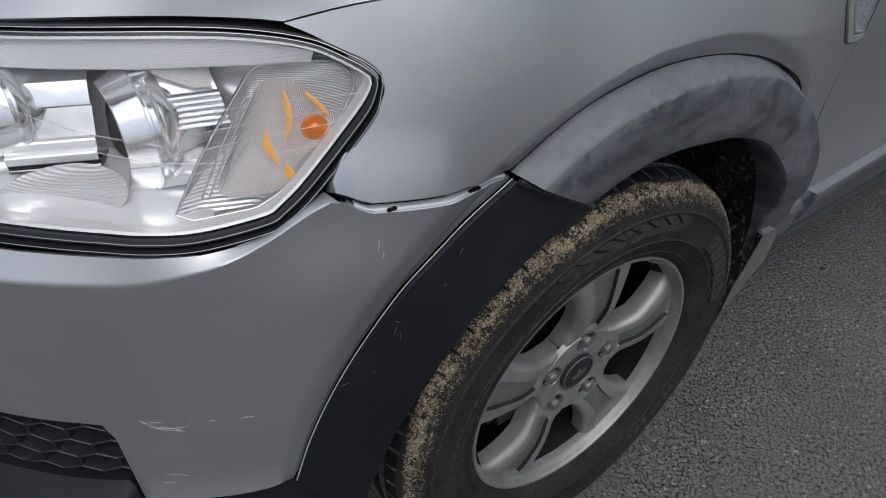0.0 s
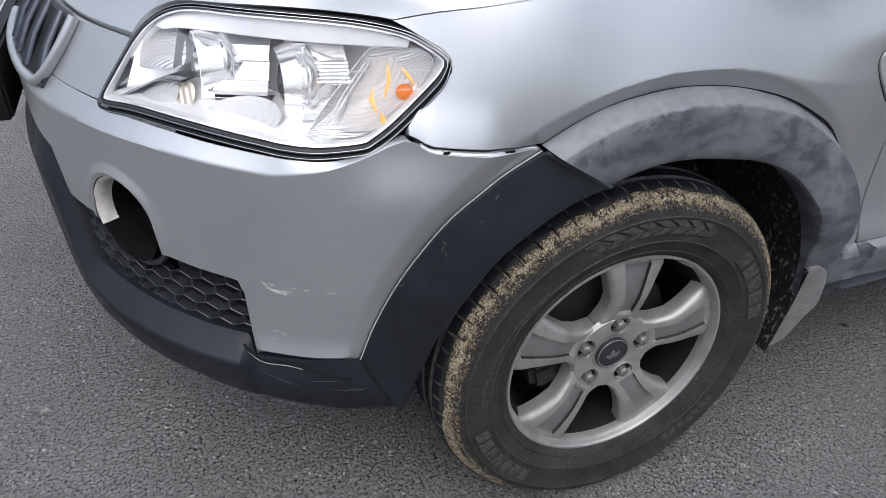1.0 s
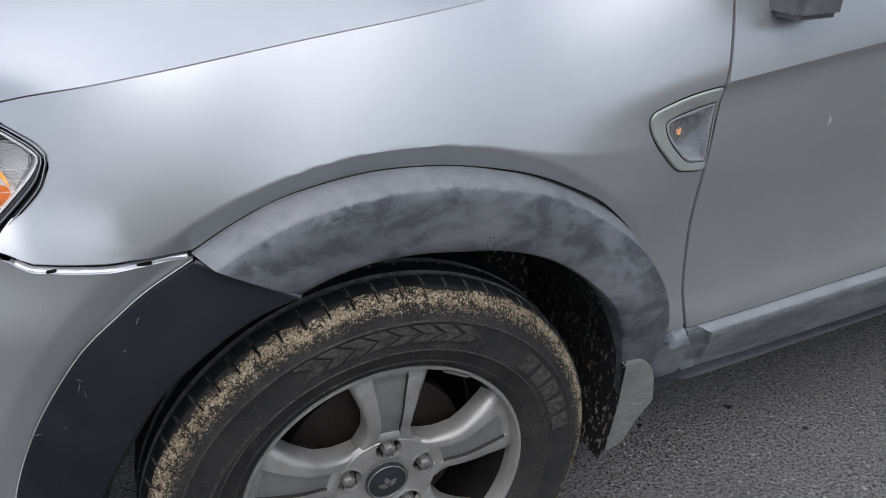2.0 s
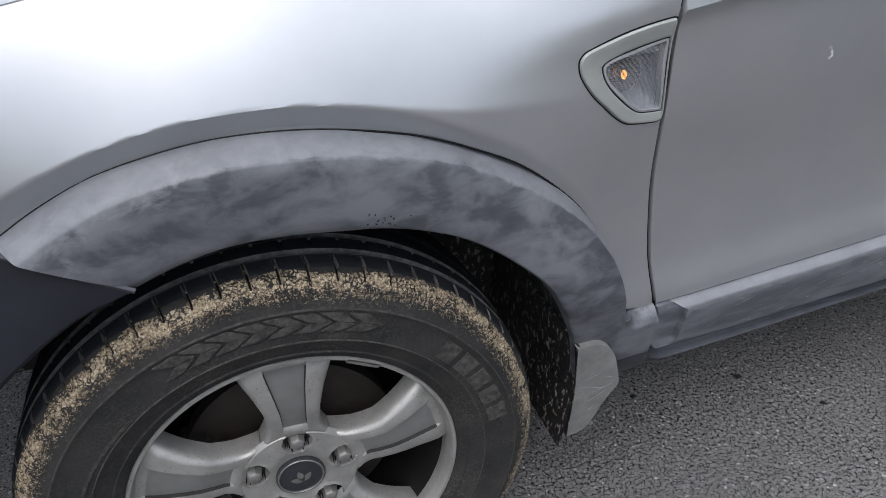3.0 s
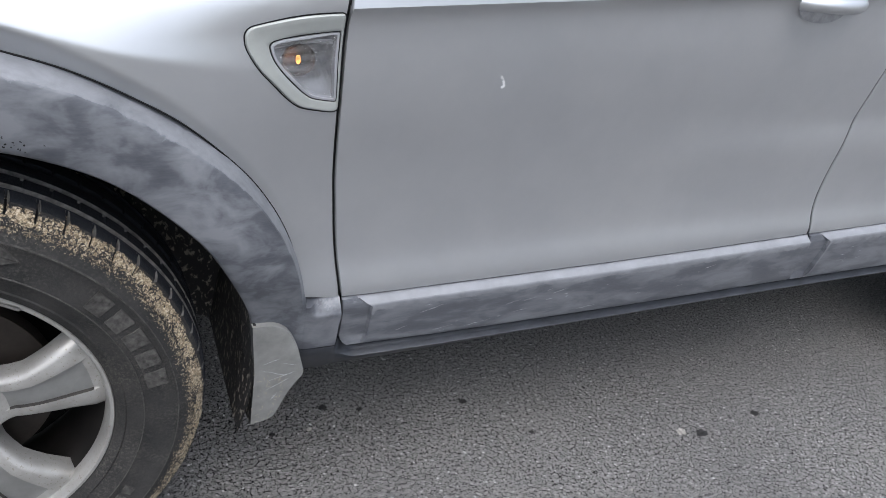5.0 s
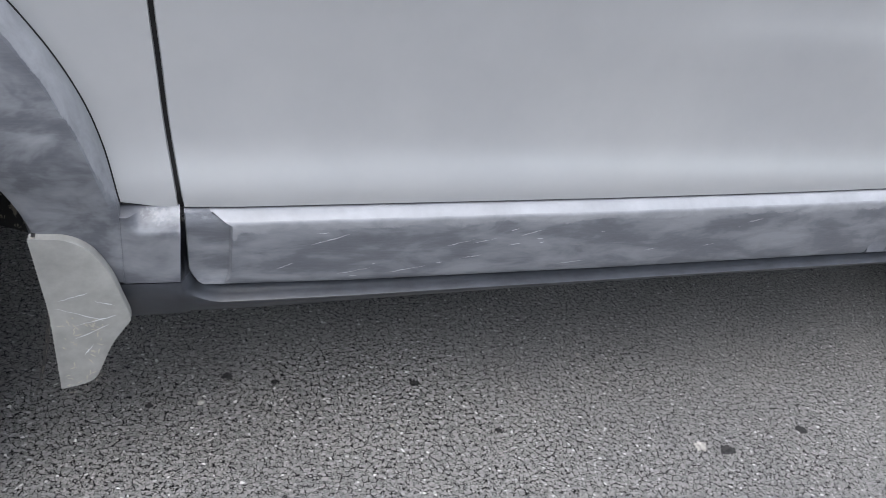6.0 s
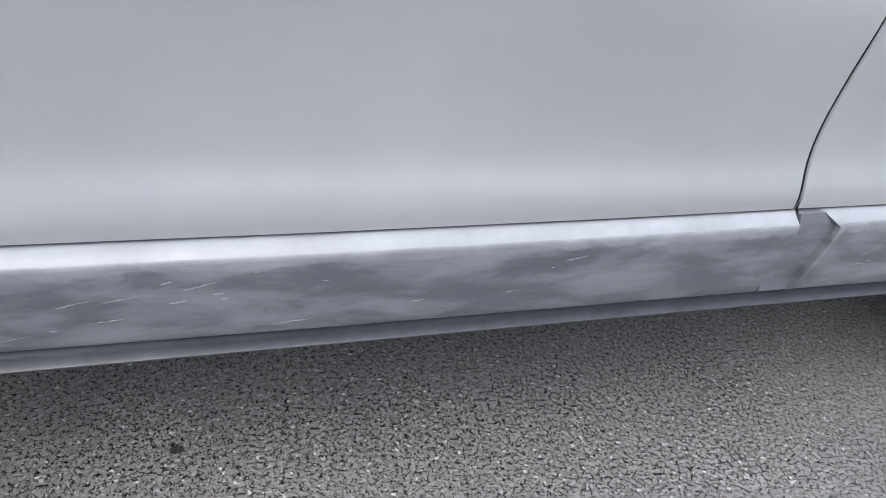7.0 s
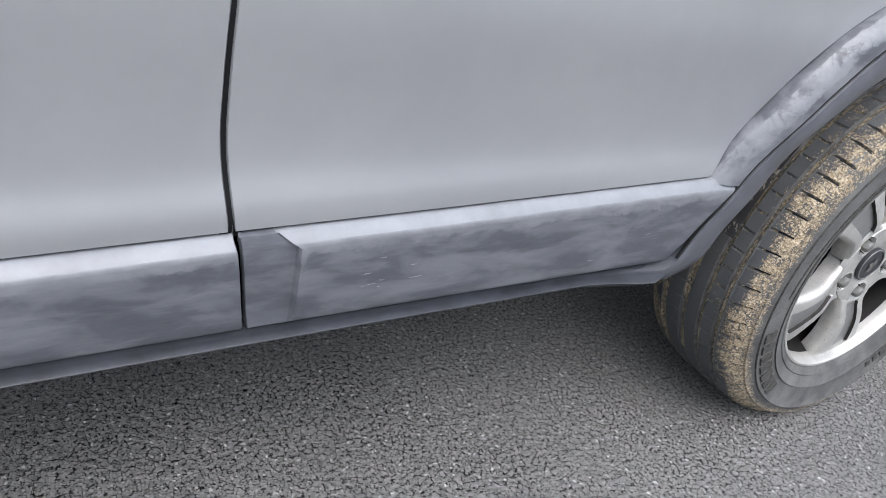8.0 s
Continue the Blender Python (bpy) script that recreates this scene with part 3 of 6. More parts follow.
REAR_MID = [(2.70, 0.812), (2.55, 0.797), (2.44, 0.760), (2.365, 0.721), (2.310, 0.669), (2.282, 0.638), (2.260, 0.608), (2.232, 0.563), (2.207, 0.516), (2.189, 0.472), (2.1780, 0.428), (2.171, 0.408), (2.155, 0.392), (2.120, 0.386)]
REAR_IN = [(2.70, 0.758), (2.58, 0.747), (2.49, 0.718), (2.417, 0.678), (2.366, 0.639), (2.316, 0.582), (2.279, 0.507), (2.249, 0.402), (2.233, 0.377), (2.203, 0.361), (2.165, 0.354), (2.115, 0.351)]


def strip_top(x):
    return float(np.interp(x, [0.48, 0.54, 0.60, 1.05, 1.31, 1.555, 1.782, 2.117, 2.18], [0.465, 0.465, 0.4655, 0.481, 0.492, 0.504, 0.514, 0.531, 0.534]))


def strip_foot(x):
    return float(np.interp(x, [0.55, 0.74, 1.085, 1.326, 1.57, 1.83, 2.2], [0.359, 0.359, 0.366, 0.373, 0.380, 0.386, 0.394]))


def both(name, make, material, label="", smooth=38):
    """A panel on this flank and its twin on the far one."""
    ob = part(name, make(), material, car, label, smooth=smooth)
    part(name, mirrored(make()), material, car, label, smooth=smooth)
    return ob


MARKER_IN = [(0.420, 0.850), (0.422, 0.8555), (0.431, 0.8595), (0.452, 0.8645), (0.480, 0.8695), (0.503, 0.8725), (0.506, 0.870), (0.507, 0.845), (0.5085, 0.803), (0.509, 0.785), (0.505, 0.782), (0.479, 0.7855), (0.467, 0.792), (0.454, 0.803), (0.437, 0.820), (0.425, 0.836)]


def make_fender():
    inner = chain([[(-0.3985, 0.8255), (-0.390, 0.8215), (-0.376, 0.8135), (-0.365, 0.8100), (-0.30, 0.806), (-0.213, 0.800)], ARCH_OUT[:3], ARCH_OUT[2:11], ARCH_OUT[10:]], (16, 6, 44, 34))
    outer = chain([[(-0.3990, 0.8345), (-0.384, 0.851), (-0.361, 0.872), (-0.3395, 0.8915), (-0.3350, 0.909), (-0.3415, 0.9200), (-0.356, 0.9300), (-0.381, 0.9425)], [(-0.381, 0.9425), (-0.410, 0.950)], HOOD_LINE, SEAM_FRONT], (16, 6, 44, 34))
    outer = [(a - (0.003 if j > 66 else 0), b - (0.0004 if 22 < j < 66 else 0)) for j, (a, b) in enumerate(outer)]
    return sheet(between(inner, outer, 64), 0.02, hole=[(0.478 + (s - 0.478) * 0.97, 0.83 + (z - 0.83) * 0.97) for s, z in MARKER_IN])


def make_hood():
    """Half of the bonnet: its flank edge, nose edge, rear edge and crown, blended."""
    n, m = 44, 36
    side = [P(s, z + 0.0005) for s, z in spline(HOOD_LINE, n)]
    front = [P(s, z) for s, z in chain([[(-0.410, 0.9512), (-0.440, 0.9535), (-0.537, 0.9575), (-0.631, 0.9585), (-0.769, 0.9545), (-0.816, 0.9455), (-0.853, 0.9280), (-0.869, 0.905)], [(-0.869, 0.905), (-1.02, 0.905), (S_MID, 0.91)]], (24, 12))]
    rear = spline([tuple(side[-1]), (0.45, 0.4, 1.10), (0.30, CY, 1.13)], m)
    crown = spline([tuple(front[-1]), (-0.70, CY, 1.02), (-0.30, CY, 1.08), (0.30, CY, 1.13)], n)
    rows = []
    for j in range(m + 1):
        v = j / m
        row = []
        for k in range(n + 1):
            u = k / n
            a = np.array(side[k]) * (1 - v) + np.array(crown[k]) * v
            c = np.array(front[j]) * (1 - u) + np.array(rear[j]) * u
            e = (np.array(side[0]) * (1 - u) + np.array(side[-1]) * u) * (1 - v) + (np.array(crown[0]) * (1 - u) + np.array(crown[-1]) * u) * v
            q = a + c - e
            q[2] += 0.030 * math.sin(math.pi * min(1, u * 1.3)) * math.sin(math.pi * v)
            row.append(q)
        rows.append(row)
    return sheet(rows, 0.02)


front_fender = both("front_fender", make_fender, PAINT, "silver front wing with clear metallic paint")
both("bonnet", make_hood, PAINT, "silver bonnet")


def make_bumper():
    cols = [-0.2135 - 0.008 * k for k in range(53)]
    cols += [-0.636, -0.6365, -0.642, -0.650] + [-0.655 - 0.0075 * k for k in range(60)]
    cols += [-1.10 - 0.03 * k for k in range(int((-1.10 - S_MID) / 0.03) + 1)] + [S_MID]

    def foot(s):
        z = float(np.interp(-s, [0.2, 0.213, 0.265, 0.303, 0.341, 0.377, 0.415, 0.450, 0.475, 0.577, 0.636, 0.642, 0.65, 0.668, 0.764, 0.875, 1.025, 1.06, 1.4], [0.789, 0.7885, 0.7625, 0.7345, 0.7025, 0.6595, 0.6035, 0.5345, 0.466, 0.462, 0.462, 0.575, 0.597, 0.601, 0.610, 0.626, 0.628, 0.70, 0.72]))
        d = 0.072 ** 2 - (s + 0.852) ** 2
        return max(z, 0.645 + math.sqrt(d)) if d > 0 else z

    rows = []
    for s in cols:
        lo, hi = foot(s), bumper_top(s)
        mid = min(bumper_crease(s), hi - 0.0015)
        row = []
        levels = [lo + (mid - 0.002 - lo) * k / 24 for k in range(25)] + [mid - 0.0006, mid + (hi - mid) * 0.12] + [mid + (hi - mid) * k / 5 for k in (1, 2, 3, 4, 5)]
        if mid - 0.004 < lo:
            levels = [lo + (hi - lo) * k / 31 for k in range(32)]
        for z in levels:
            ring = math.hypot(s + 0.852, z - 0.645)
            lift = 0.006 * max(0.0, 1 - abs(ring - 0.078) / 0.014) if ring < 0.1 else 0.0
            roll = (0.0065 * ease(0.034, 0.014, z - lo) - 0.012 * ease(0.012, 0.0, z - lo)) * ease(-0.47, -0.50, s) if s > -0.634 else 0.0
            row.append(P(s, z, lift + roll))
        rows.append(row)
    return sheet(rows, 0.022)


def make_bumper_top():
    """The part of the bumper between headlight and grille, up to the bonnet."""
    rows = []
    for k in range(9):
        z = 0.818 + 0.080 * k / 8
        edge = float(np.interp(z, [0.818, 0.832, 0.850, 0.900], [-0.889, -0.893, -0.886, -0.868]))
        rows.append([P(edge + (S_MID - edge) * j / 30, z) for j in range(31)])
    return sheet(rows, 0.02)


both("front_bumper", make_bumper, PAINT, "silver bumper skin with scuffs and an empty fog lamp hole")
both("bumper_bridge", make_bumper_top, PAINT)


def make_bracket():
    """The pale upper flange of the bumper, bared where it has dropped from the wing."""
    rows = []
    for h, d in ((0.0, -0.0006), (0.0006, 0.0014), (0.0030, 0.0030), (0.0036, 0.012)):
        row = []
        for k in range(41):
            s = -0.384 + 0.166 * k / 40
            n = plan(s)[1]
            row.append(P(s, bumper_top(s)) + Vector((n[0] * d, n[1] * d, h)))
        rows.append(row)
    return sheet(rows)


bracket = part("bumper_flange", make_bracket(), LAMP_GREY, car, "pale bare plastic flange in the open joint")
for s, w in ((-0.350, 0.010), (-0.262, 0.016)):
    bm = bmesh.new()
    c = P(s, bumper_top(s)) + Vector((0, 0.002, 0.002))
    box(bm, c.x, c.y, c.z, w, 0.004, 0.003, 0.0008)
    part("clip_slot", bm, BLACK, bracket)
bm = bmesh.new()
tube(bm, [P(-0.395 + 0.177 * k / 30, bumper_top(-0.395 + 0.177 * k / 30)) + Vector((0, 0.014, 0.0055)) for k in range(31)], 0.005, 6)
part("joint_seal", bm, BLACK, bracket)


def foot_y(z):
    """The face of the flare's foot, leaning in towards the sill."""
    return 0.0215 + 0.20 * max(0.0, 0.462 - z)


def make_front_flare():
    n = 104
    out = spline(ARCH_OUT, 90) + [np.array((0.4880 + 0.0008 * k / 14, 0.474 - 0.096 * k / 14)) for k in range(1, 15)]
    inn = spline(ARCH_IN, 90) + [np.array((0.411 + 0.003 * k / 14, 0.435 - 0.057 * k / 14)) for k in range(1, 15)]
    rows = []
    steps = ((0.0, 0.0), (0.0, 0.006), (0.02, 0.010), (0.15, 0.030), (0.17, 0.0325), (0.195, 0.0340), (0.32, 0.0345), (0.5, 0.034), (0.7, 0.032), (0.9, 0.028), (0.97, 0.025), (1.0, 0.020), (1.0, 0.0), (1.0, -0.03))
    for v0, off in steps:
        row = []
        for k in range(n + 1):
            (ax, az), (bx, bz) = out[k], inn[k]
            tail = ease(0.30, 0.45, ax)
            v = v0 if v0 < 0.02 or v0 > 0.45 else v0 * (1 - 0.55 * tail * (1 if v0 < 0.31 else 0.3))
            x, z = ax + (bx - ax) * v, az + (bz - az) * v
            w = ease(0.62, 0.44, z) * ease(0.1, 0.4, x)
            base = 0.006 + 0.020 * w + 0.018 * ease(0.03, 0.4, x) * (1 - v) * (1 - w)
            y = base - off * (1 - 0.45 * w)
            if off > 0.003:
                low = ease(0.53, 0.44, z) * ease(0.3, 0.4, x)
                y += (foot_y(z) + 0.006 * ease(0.95, 1.0, v0) - y) * low
            row.append((x, max(y, fender_in(x, z) + 0.003) if v0 == 0 and off == 0 else y, z))
        rows.append(row)

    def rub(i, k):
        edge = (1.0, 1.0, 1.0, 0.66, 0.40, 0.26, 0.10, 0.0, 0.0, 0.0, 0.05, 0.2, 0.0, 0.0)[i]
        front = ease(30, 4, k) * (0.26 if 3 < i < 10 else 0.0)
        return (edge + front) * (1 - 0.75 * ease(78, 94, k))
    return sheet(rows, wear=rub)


def make_flare_foot():
    """The lower end of the flare, between the arch and the front door, with a rubbed bevel on top."""
    rows = []
    prof = [(0.0, 0.046), (0.0, 0.040), (0.03, 0.036), (0.20, 0.0225), (0.23, 0.0215), (0.27, 0.0218), (0.5, 0.028), (0.80, 0.037), (1.0, 0.0405), (1.0, 0.06)]
    for i, (v, y) in enumerate(prof):
        row = []
        for k in range(17):
            u = k / 16
            x = 0.4872 + (0.5440 - 0.4872) * u
            z = 0.468 + (0.376 - 0.468) * v
            plain = ease(0.30, 0.05, u - 0.5 * max(0.0, 0.15 - v))
            row.append((x, y + (foot_y(z) - y) * (plain if 1 < i < 6 else 0) + (foot_y(z) - y) * (1 if 5 < i < 9 else 0) + 0.0012 * ease(0.06, 0.0, u), z))
        rows.append(row)
    return sheet(rows, wear=lambda i, k: ease(0.15, 0.4, k / 16) * (0.45, 0.45, 0.45, 0.32, 0.2, 0.1, 0.0, 0.0, 0.0, 0.0)[i])


flare = both("wheel_arch_flare", make_front_flare, SANDED, "grey plastic flare rubbed down in cloudy patches")
both("flare_foot", make_flare_foot, SANDED)
bm = bmesh.new()
tube(bm, [(x, fender_in(x, z) - 0.0002, z) for x, z in spline(ARCH_OUT, 110)], 0.0013, 6)
part("flare_joint", bm, BLACK, flare)


def make_cladding():
    out, inn = spline(CLAD_OUT, 60), spline(CLAD_IN, 60)
    rows = []
    for v, lift in ((0.0, 0.0), (0.0, 0.004), (0.015, 0.0065), (0.05, 0.0075), (0.2, 0.010), (0.4, 0.014), (0.6, 0.018), (0.8, 0.021), (0.95, 0.0215), (1.0, 0.016), (1.0, -0.05)):
        rows.append([P(a[0] + (b[0] - a[0]) * v, a[1] + (b[1] - a[1]) * v, 0.0) + Vector((plan(a[0])[1][0], plan(a[0])[1][1], 0)) * (inset(a[0] + (b[0] - a[0]) * v, a[1] + (b[1] - a[1]) * v) * -1 - lift) for a, b in zip(out, inn)])
    return sheet(rows)


def make_lip():
    cols = [-0.412 - 0.008 * k for k in range(28)] + [-0.636, -0.642, -0.646, -0.652, -0.660] + [-0.67 - 0.0125 * k for k in range(32)]
    cols += [-1.09 - 0.03 * k for k in range(int((-1.09 - S_MID) / 0.03) + 1)] + [S_MID]
    rows = []
    for s in cols:
        w = ease(-0.638, -0.650, s)
        far = 1 - 0.45 * ease(-0.85, -1.05, s)
        hi = float(np.interp(-s, [0.412, 0.475, 0.577, 0.638, 0.648, 0.79, 0.92, 1.01, 1.06, 1.12, 1.4], [0.362, 0.464, 0.460, 0.460, 0.490, 0.496, 0.500, 0.505, 0.68, 0.715, 0.715]))
        lo = float(np.interp(-s, [0.412, 0.5, 0.6, 0.75, 1.4], [0.356, 0.352, 0.366, 0.385, 0.40]))
        row = []
        for v, a, b in ((0.0, -0.012, -0.035), (0.0, 0.003, -0.010), (0.05, 0.005, -0.004), (0.22, 0.006, 0.026), (0.25, 0.007, 0.029), (0.29, 0.008, 0.0295), (0.5, 0.009, 0.024), (0.7, 0.008, 0.017), (0.9, 0.004, 0.008), (0.97, 0.0, 0.003), (1.0, -0.012, -0.010), (0.98, -0.07, -0.07)):
            (x, y), (nx, ny) = plan(s)
            i = -(a + (b * (far if b > 0 else 1) - a) * w)
            row.append((x + nx * i, y + ny * i, hi + (lo - hi) * v))
        rows.append(row)
    return sheet(rows)


cladding = both("wheel_arch_cladding", make_cladding, CLAD, "smooth black plastic arch trim")
bm = bmesh.new()
tube(bm, [P(s, z, 0.0045) for s, z in spline(CLAD_OUT, 60)], 0.0008, 6)
part("edge_bead", bm, SATIN, cladding, "thin pale edge")
bm = bmesh.new()
tube(bm, [Vector((x, y, z)) for x, y, z in ((-0.212, -0.010, 0.792), (-0.16, -0.016, 0.760), (-0.106, -0.022, 0.728))], 0.0035, 6)
part("joint_flange", bm, GRILLE, cladding)
both("bumper_lip", make_lip, CLAD, "scraped black plastic lower lip")


def make_grille():
    """Honeycomb insert of the lower air intake: raised ribs round sunk cells."""
    bm = bmesh.new()
    wide, high = 0.045, 0.031
    for row in range(-1, 9):
        for col in range(0, 12):
            s0 = -0.615 - wide * col - (wide / 2 if row % 2 else 0)
            z0 = 0.487 + high * 0.75 * row
            if not -1.10 < s0 < -0.605 or math.hypot(s0 + 0.852, z0 - 0.645) < 0.092:
                continue
            ring = [(s0 + a * wide, z0 + b * high) for a, b in ((0.5, -0.25), (0.5, 0.25), (0, 0.5), (-0.5, 0.25), (-0.5, -0.25), (0, -0.5))]
            (nx, ny) = plan(s0)[1]
            vs = []
            for grow, dep in ((1.0, 0.020), (0.91, 0.0185), (0.80, 0.033)):
                vs.append([])
                for a, b in ring:
                    s, z = s0 + (a - s0) * grow, z0 + (b - z0) * grow
                    (x, y) = plan(s)[0]
                    (mx, my) = plan(s)[1]
                    vs[-1].append(bm.verts.new((x + mx * dep, y + my * dep, z)))
            for a, b in zip(vs, vs[1:]):
                for k in range(6):
                    bm.faces.new((a[k], a[(k + 1) % 6], b[(k + 1) % 6], b[k]))
            bm.faces.new(vs[2]).material_index = 1
    return bm


def make_backing():
    return sheet([[P(-0.60 - 0.54 * k / 30, z, -0.052) for k in range(31)] for z in (0.46, 0.52, 0.58, 0.63)])


both("grille_backing", make_backing, DARK)
grille = both("lower_grille", make_grille, [GRILLE, BLACK], "black honeycomb air intake grille", smooth=0)


def make_fog_tube():
    rows = []
    c = P(-0.852, 0.645)
    (_, n) = plan(-0.852)
    t = Vector((n[1], -n[0], 0))
    for d, r in ((0.002, 0.070), (0.010, 0.066), (0.03, 0.060), (0.075, 0.056), (0.08, 0.0)):
        row = []
        for k in range(48):
            a = 2 * math.pi * k / 48
            row.append(c + t * (r * math.cos(a)) + Vector((0, 0, r * math.sin(a))) + Vector((n[0], n[1], 0)) * d)
        rows.append(row)
    return sheet(rows, close=True)


fog = both("fog_lamp_hole", make_fog_tube, DARK, "empty dark fog lamp opening")
(_, n0) = plan(-0.852)
t0 = Vector((n0[1], -n0[0], 0))
n0 = Vector((n0[0], n0[1], 0))
c0 = P(-0.852, 0.645)
arc = [c0 + t0 * (0.064 * math.cos(radians(a))) + Vector((0, 0, 0.064 * math.sin(radians(a)))) for a in range(95, 206, 5)]
rows = [[c0 + (p - c0) * g + n0 * d for p in arc] for g, d in ((1.10, 0.0), (1.04, 0.003), (0.98, 0.012), (0.94, 0.045))]
part("fog_bezel", sheet(rows, 0.0), CREAM, fog, "pale unpainted half bezel")
bm = bmesh.new()
tube(bm, [c0 + t0 * (0.078 * math.cos(radians(a))) + Vector((0, 0, 0.078 * math.sin(radians(a)))) + n0 * 0.016 for a in range(190, 351, 8)], 0.006)
part("fog_ring", bm, GRILLE, fog)


# doors, flank strips and sill
def rect_panel(left, right, top, foot, nu, nv, lip=0.02, gap=0.0034):
    """A skin panel between two seams (functions of height) and two levels (functions of x)."""
    rows = []
    for k in range(nv + 1):
        v = k / nv
        row = []
        for j in range(nu + 1):
            u = j / nu
            z = foot + (top - foot) * v
            xl, xr = left(z) + gap, right(z) - gap
            x = xl + (xr - xl) * u
            zf, zc = strip_top(x) + 0.003, min(crease(x), top - 0.02)
            below = max(2, int(nv * 0.74))
            z = zf + (zc - zf) * k / below if k <= below else zc + (top - zc) * (k - below) / (nv - below)
            xl, xr = left(z) + gap, right(z) - gap
            x = xl + (xr - xl) * u
            row.append(Vector((x, door_in(x, z), z)))
        rows.append(row)
    return sheet(rows, lip)


def seam_at(curve):
    zs = [p[1] for p in curve][::-1]
    xs = [p[0] for p in curve][::-1]
    return lambda z: float(np.interp(z, zs, xs))


seam_a, seam_b = seam_at(spline(SEAM_FRONT, 40)), seam_at(spline(SEAM_MID, 40))


def make_front_door():
    return rect_panel(seam_a, seam_b, 1.06, 0.48, 60, 96)


def make_rear_door():
    edge = seam_at(spline(REAR_FLARE[2:], 40))
    return rect_panel(seam_b, lambda z: edge(z) if z < 0.80 else 2.45 + (z - 0.80) * 0.4, 1.06, 0.50, 44, 48)


front_door = both("front_door", make_front_door, PAINT, "silver front door with a small white paint chip")
rear_door = both("rear_door", make_rear_door, PAINT, "silver rear door")


def make_seal(curve, gap, deep):
    """A black rubber strip behind a seam."""
    line = [p for p in spline(curve, 60)]
    return lambda: sheet([[P(x + o, z, -deep) for x, z in line] for o in (-gap, 0.0, gap)])


both("door_seal", make_seal(SEAM_FRONT, 0.011, 0.006), BLACK)
both("door_seal", make_seal(SEAM_MID, 0.011, 0.0025), BLACK)


def flank_strip(x0, x1, lean0, lean1, dip, bend):
    """A rubbed-down plastic strip along a door's foot: a bevel on top, a flat face below, a sunk smooth front end."""
    rows = []
    prof = [(0.0, 0.004), (0.0, -0.005), (0.010, -0.009), (0.075, -0.0190), (0.09, -0.0200), (0.12, -0.0202), (0.2, -0.0186), (0.3, -0.0165), (0.6, -0.007), (0.75, -0.0023), (0.85, 0.001), (0.93, 0.004), (0.965, 0.0062), (0.985, 0.009), (1.0, 0.014), (1.0, 0.03)]
    near = (-0.006, -0.003, -0.0016, -0.0008, 0.0, 0.0008, 0.0016, 0.003, 0.005)
    n = 260
    for v, off in prof:
        row = []
        turn = max(0.0, (v - 0.72) / 0.28)
        xa, xb = x0 + lean0 * v + bend * (1 - math.sqrt(max(0.0, 1 - turn * turn))), x1 + lean1 * v
        edge = dip - 0.020 * (1 - min(1.0, v / 0.12)) + lean0 * v * 0.6 - 0.006 * ease(0.8, 1.0, v)
        xs = [xa + (edge - 0.008 - xa) * k / 10 for k in range(11)] + [edge + d for d in near] + [edge + 0.007 + (xb - edge - 0.007) * k / n for k in range(n + 1)]
        for x in xs:
            hi, lo = strip_top(x), strip_foot(x)
            sunk = ease(edge + 0.0016, edge - 0.0016, x)
            flat = off + 0.0070 * (1 - ease(0.86, 0.97, v)) if v > 0.10 else -0.0100 - 0.003 * min(1.0, v / 0.1)
            ridge = 0.0012 * math.exp(-((x - edge - 0.003) / 0.004) ** 2) * ease(0.08, 0.14, v) * ease(0.95, 0.85, v)
            y = off + (flat - off) * sunk * (1 if 0.0 < v < 1.0 else 0) - ridge
            row.append((x, 0.046 + y, hi + (lo - hi) * v))
        rows.append(row)

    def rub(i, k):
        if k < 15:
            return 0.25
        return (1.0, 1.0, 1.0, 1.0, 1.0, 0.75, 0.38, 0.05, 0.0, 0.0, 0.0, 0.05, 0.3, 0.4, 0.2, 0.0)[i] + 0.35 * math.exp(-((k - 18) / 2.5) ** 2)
    # the top bevel takes the paler tone: wear plus painted sky light
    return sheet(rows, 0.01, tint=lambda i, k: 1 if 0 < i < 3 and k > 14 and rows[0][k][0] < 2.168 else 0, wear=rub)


def make_front_strip():
    return flank_strip(0.5490, 1.5530, 0.006, 0.020, 0.593, 0.026)


def make_rear_strip():
    return flank_strip(1.5600, 2.212, 0.020, -0.050, 1.612, 0.0)


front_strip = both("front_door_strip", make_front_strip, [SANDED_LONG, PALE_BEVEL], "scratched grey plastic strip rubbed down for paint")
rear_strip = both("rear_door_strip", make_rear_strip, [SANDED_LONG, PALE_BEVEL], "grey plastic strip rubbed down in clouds")


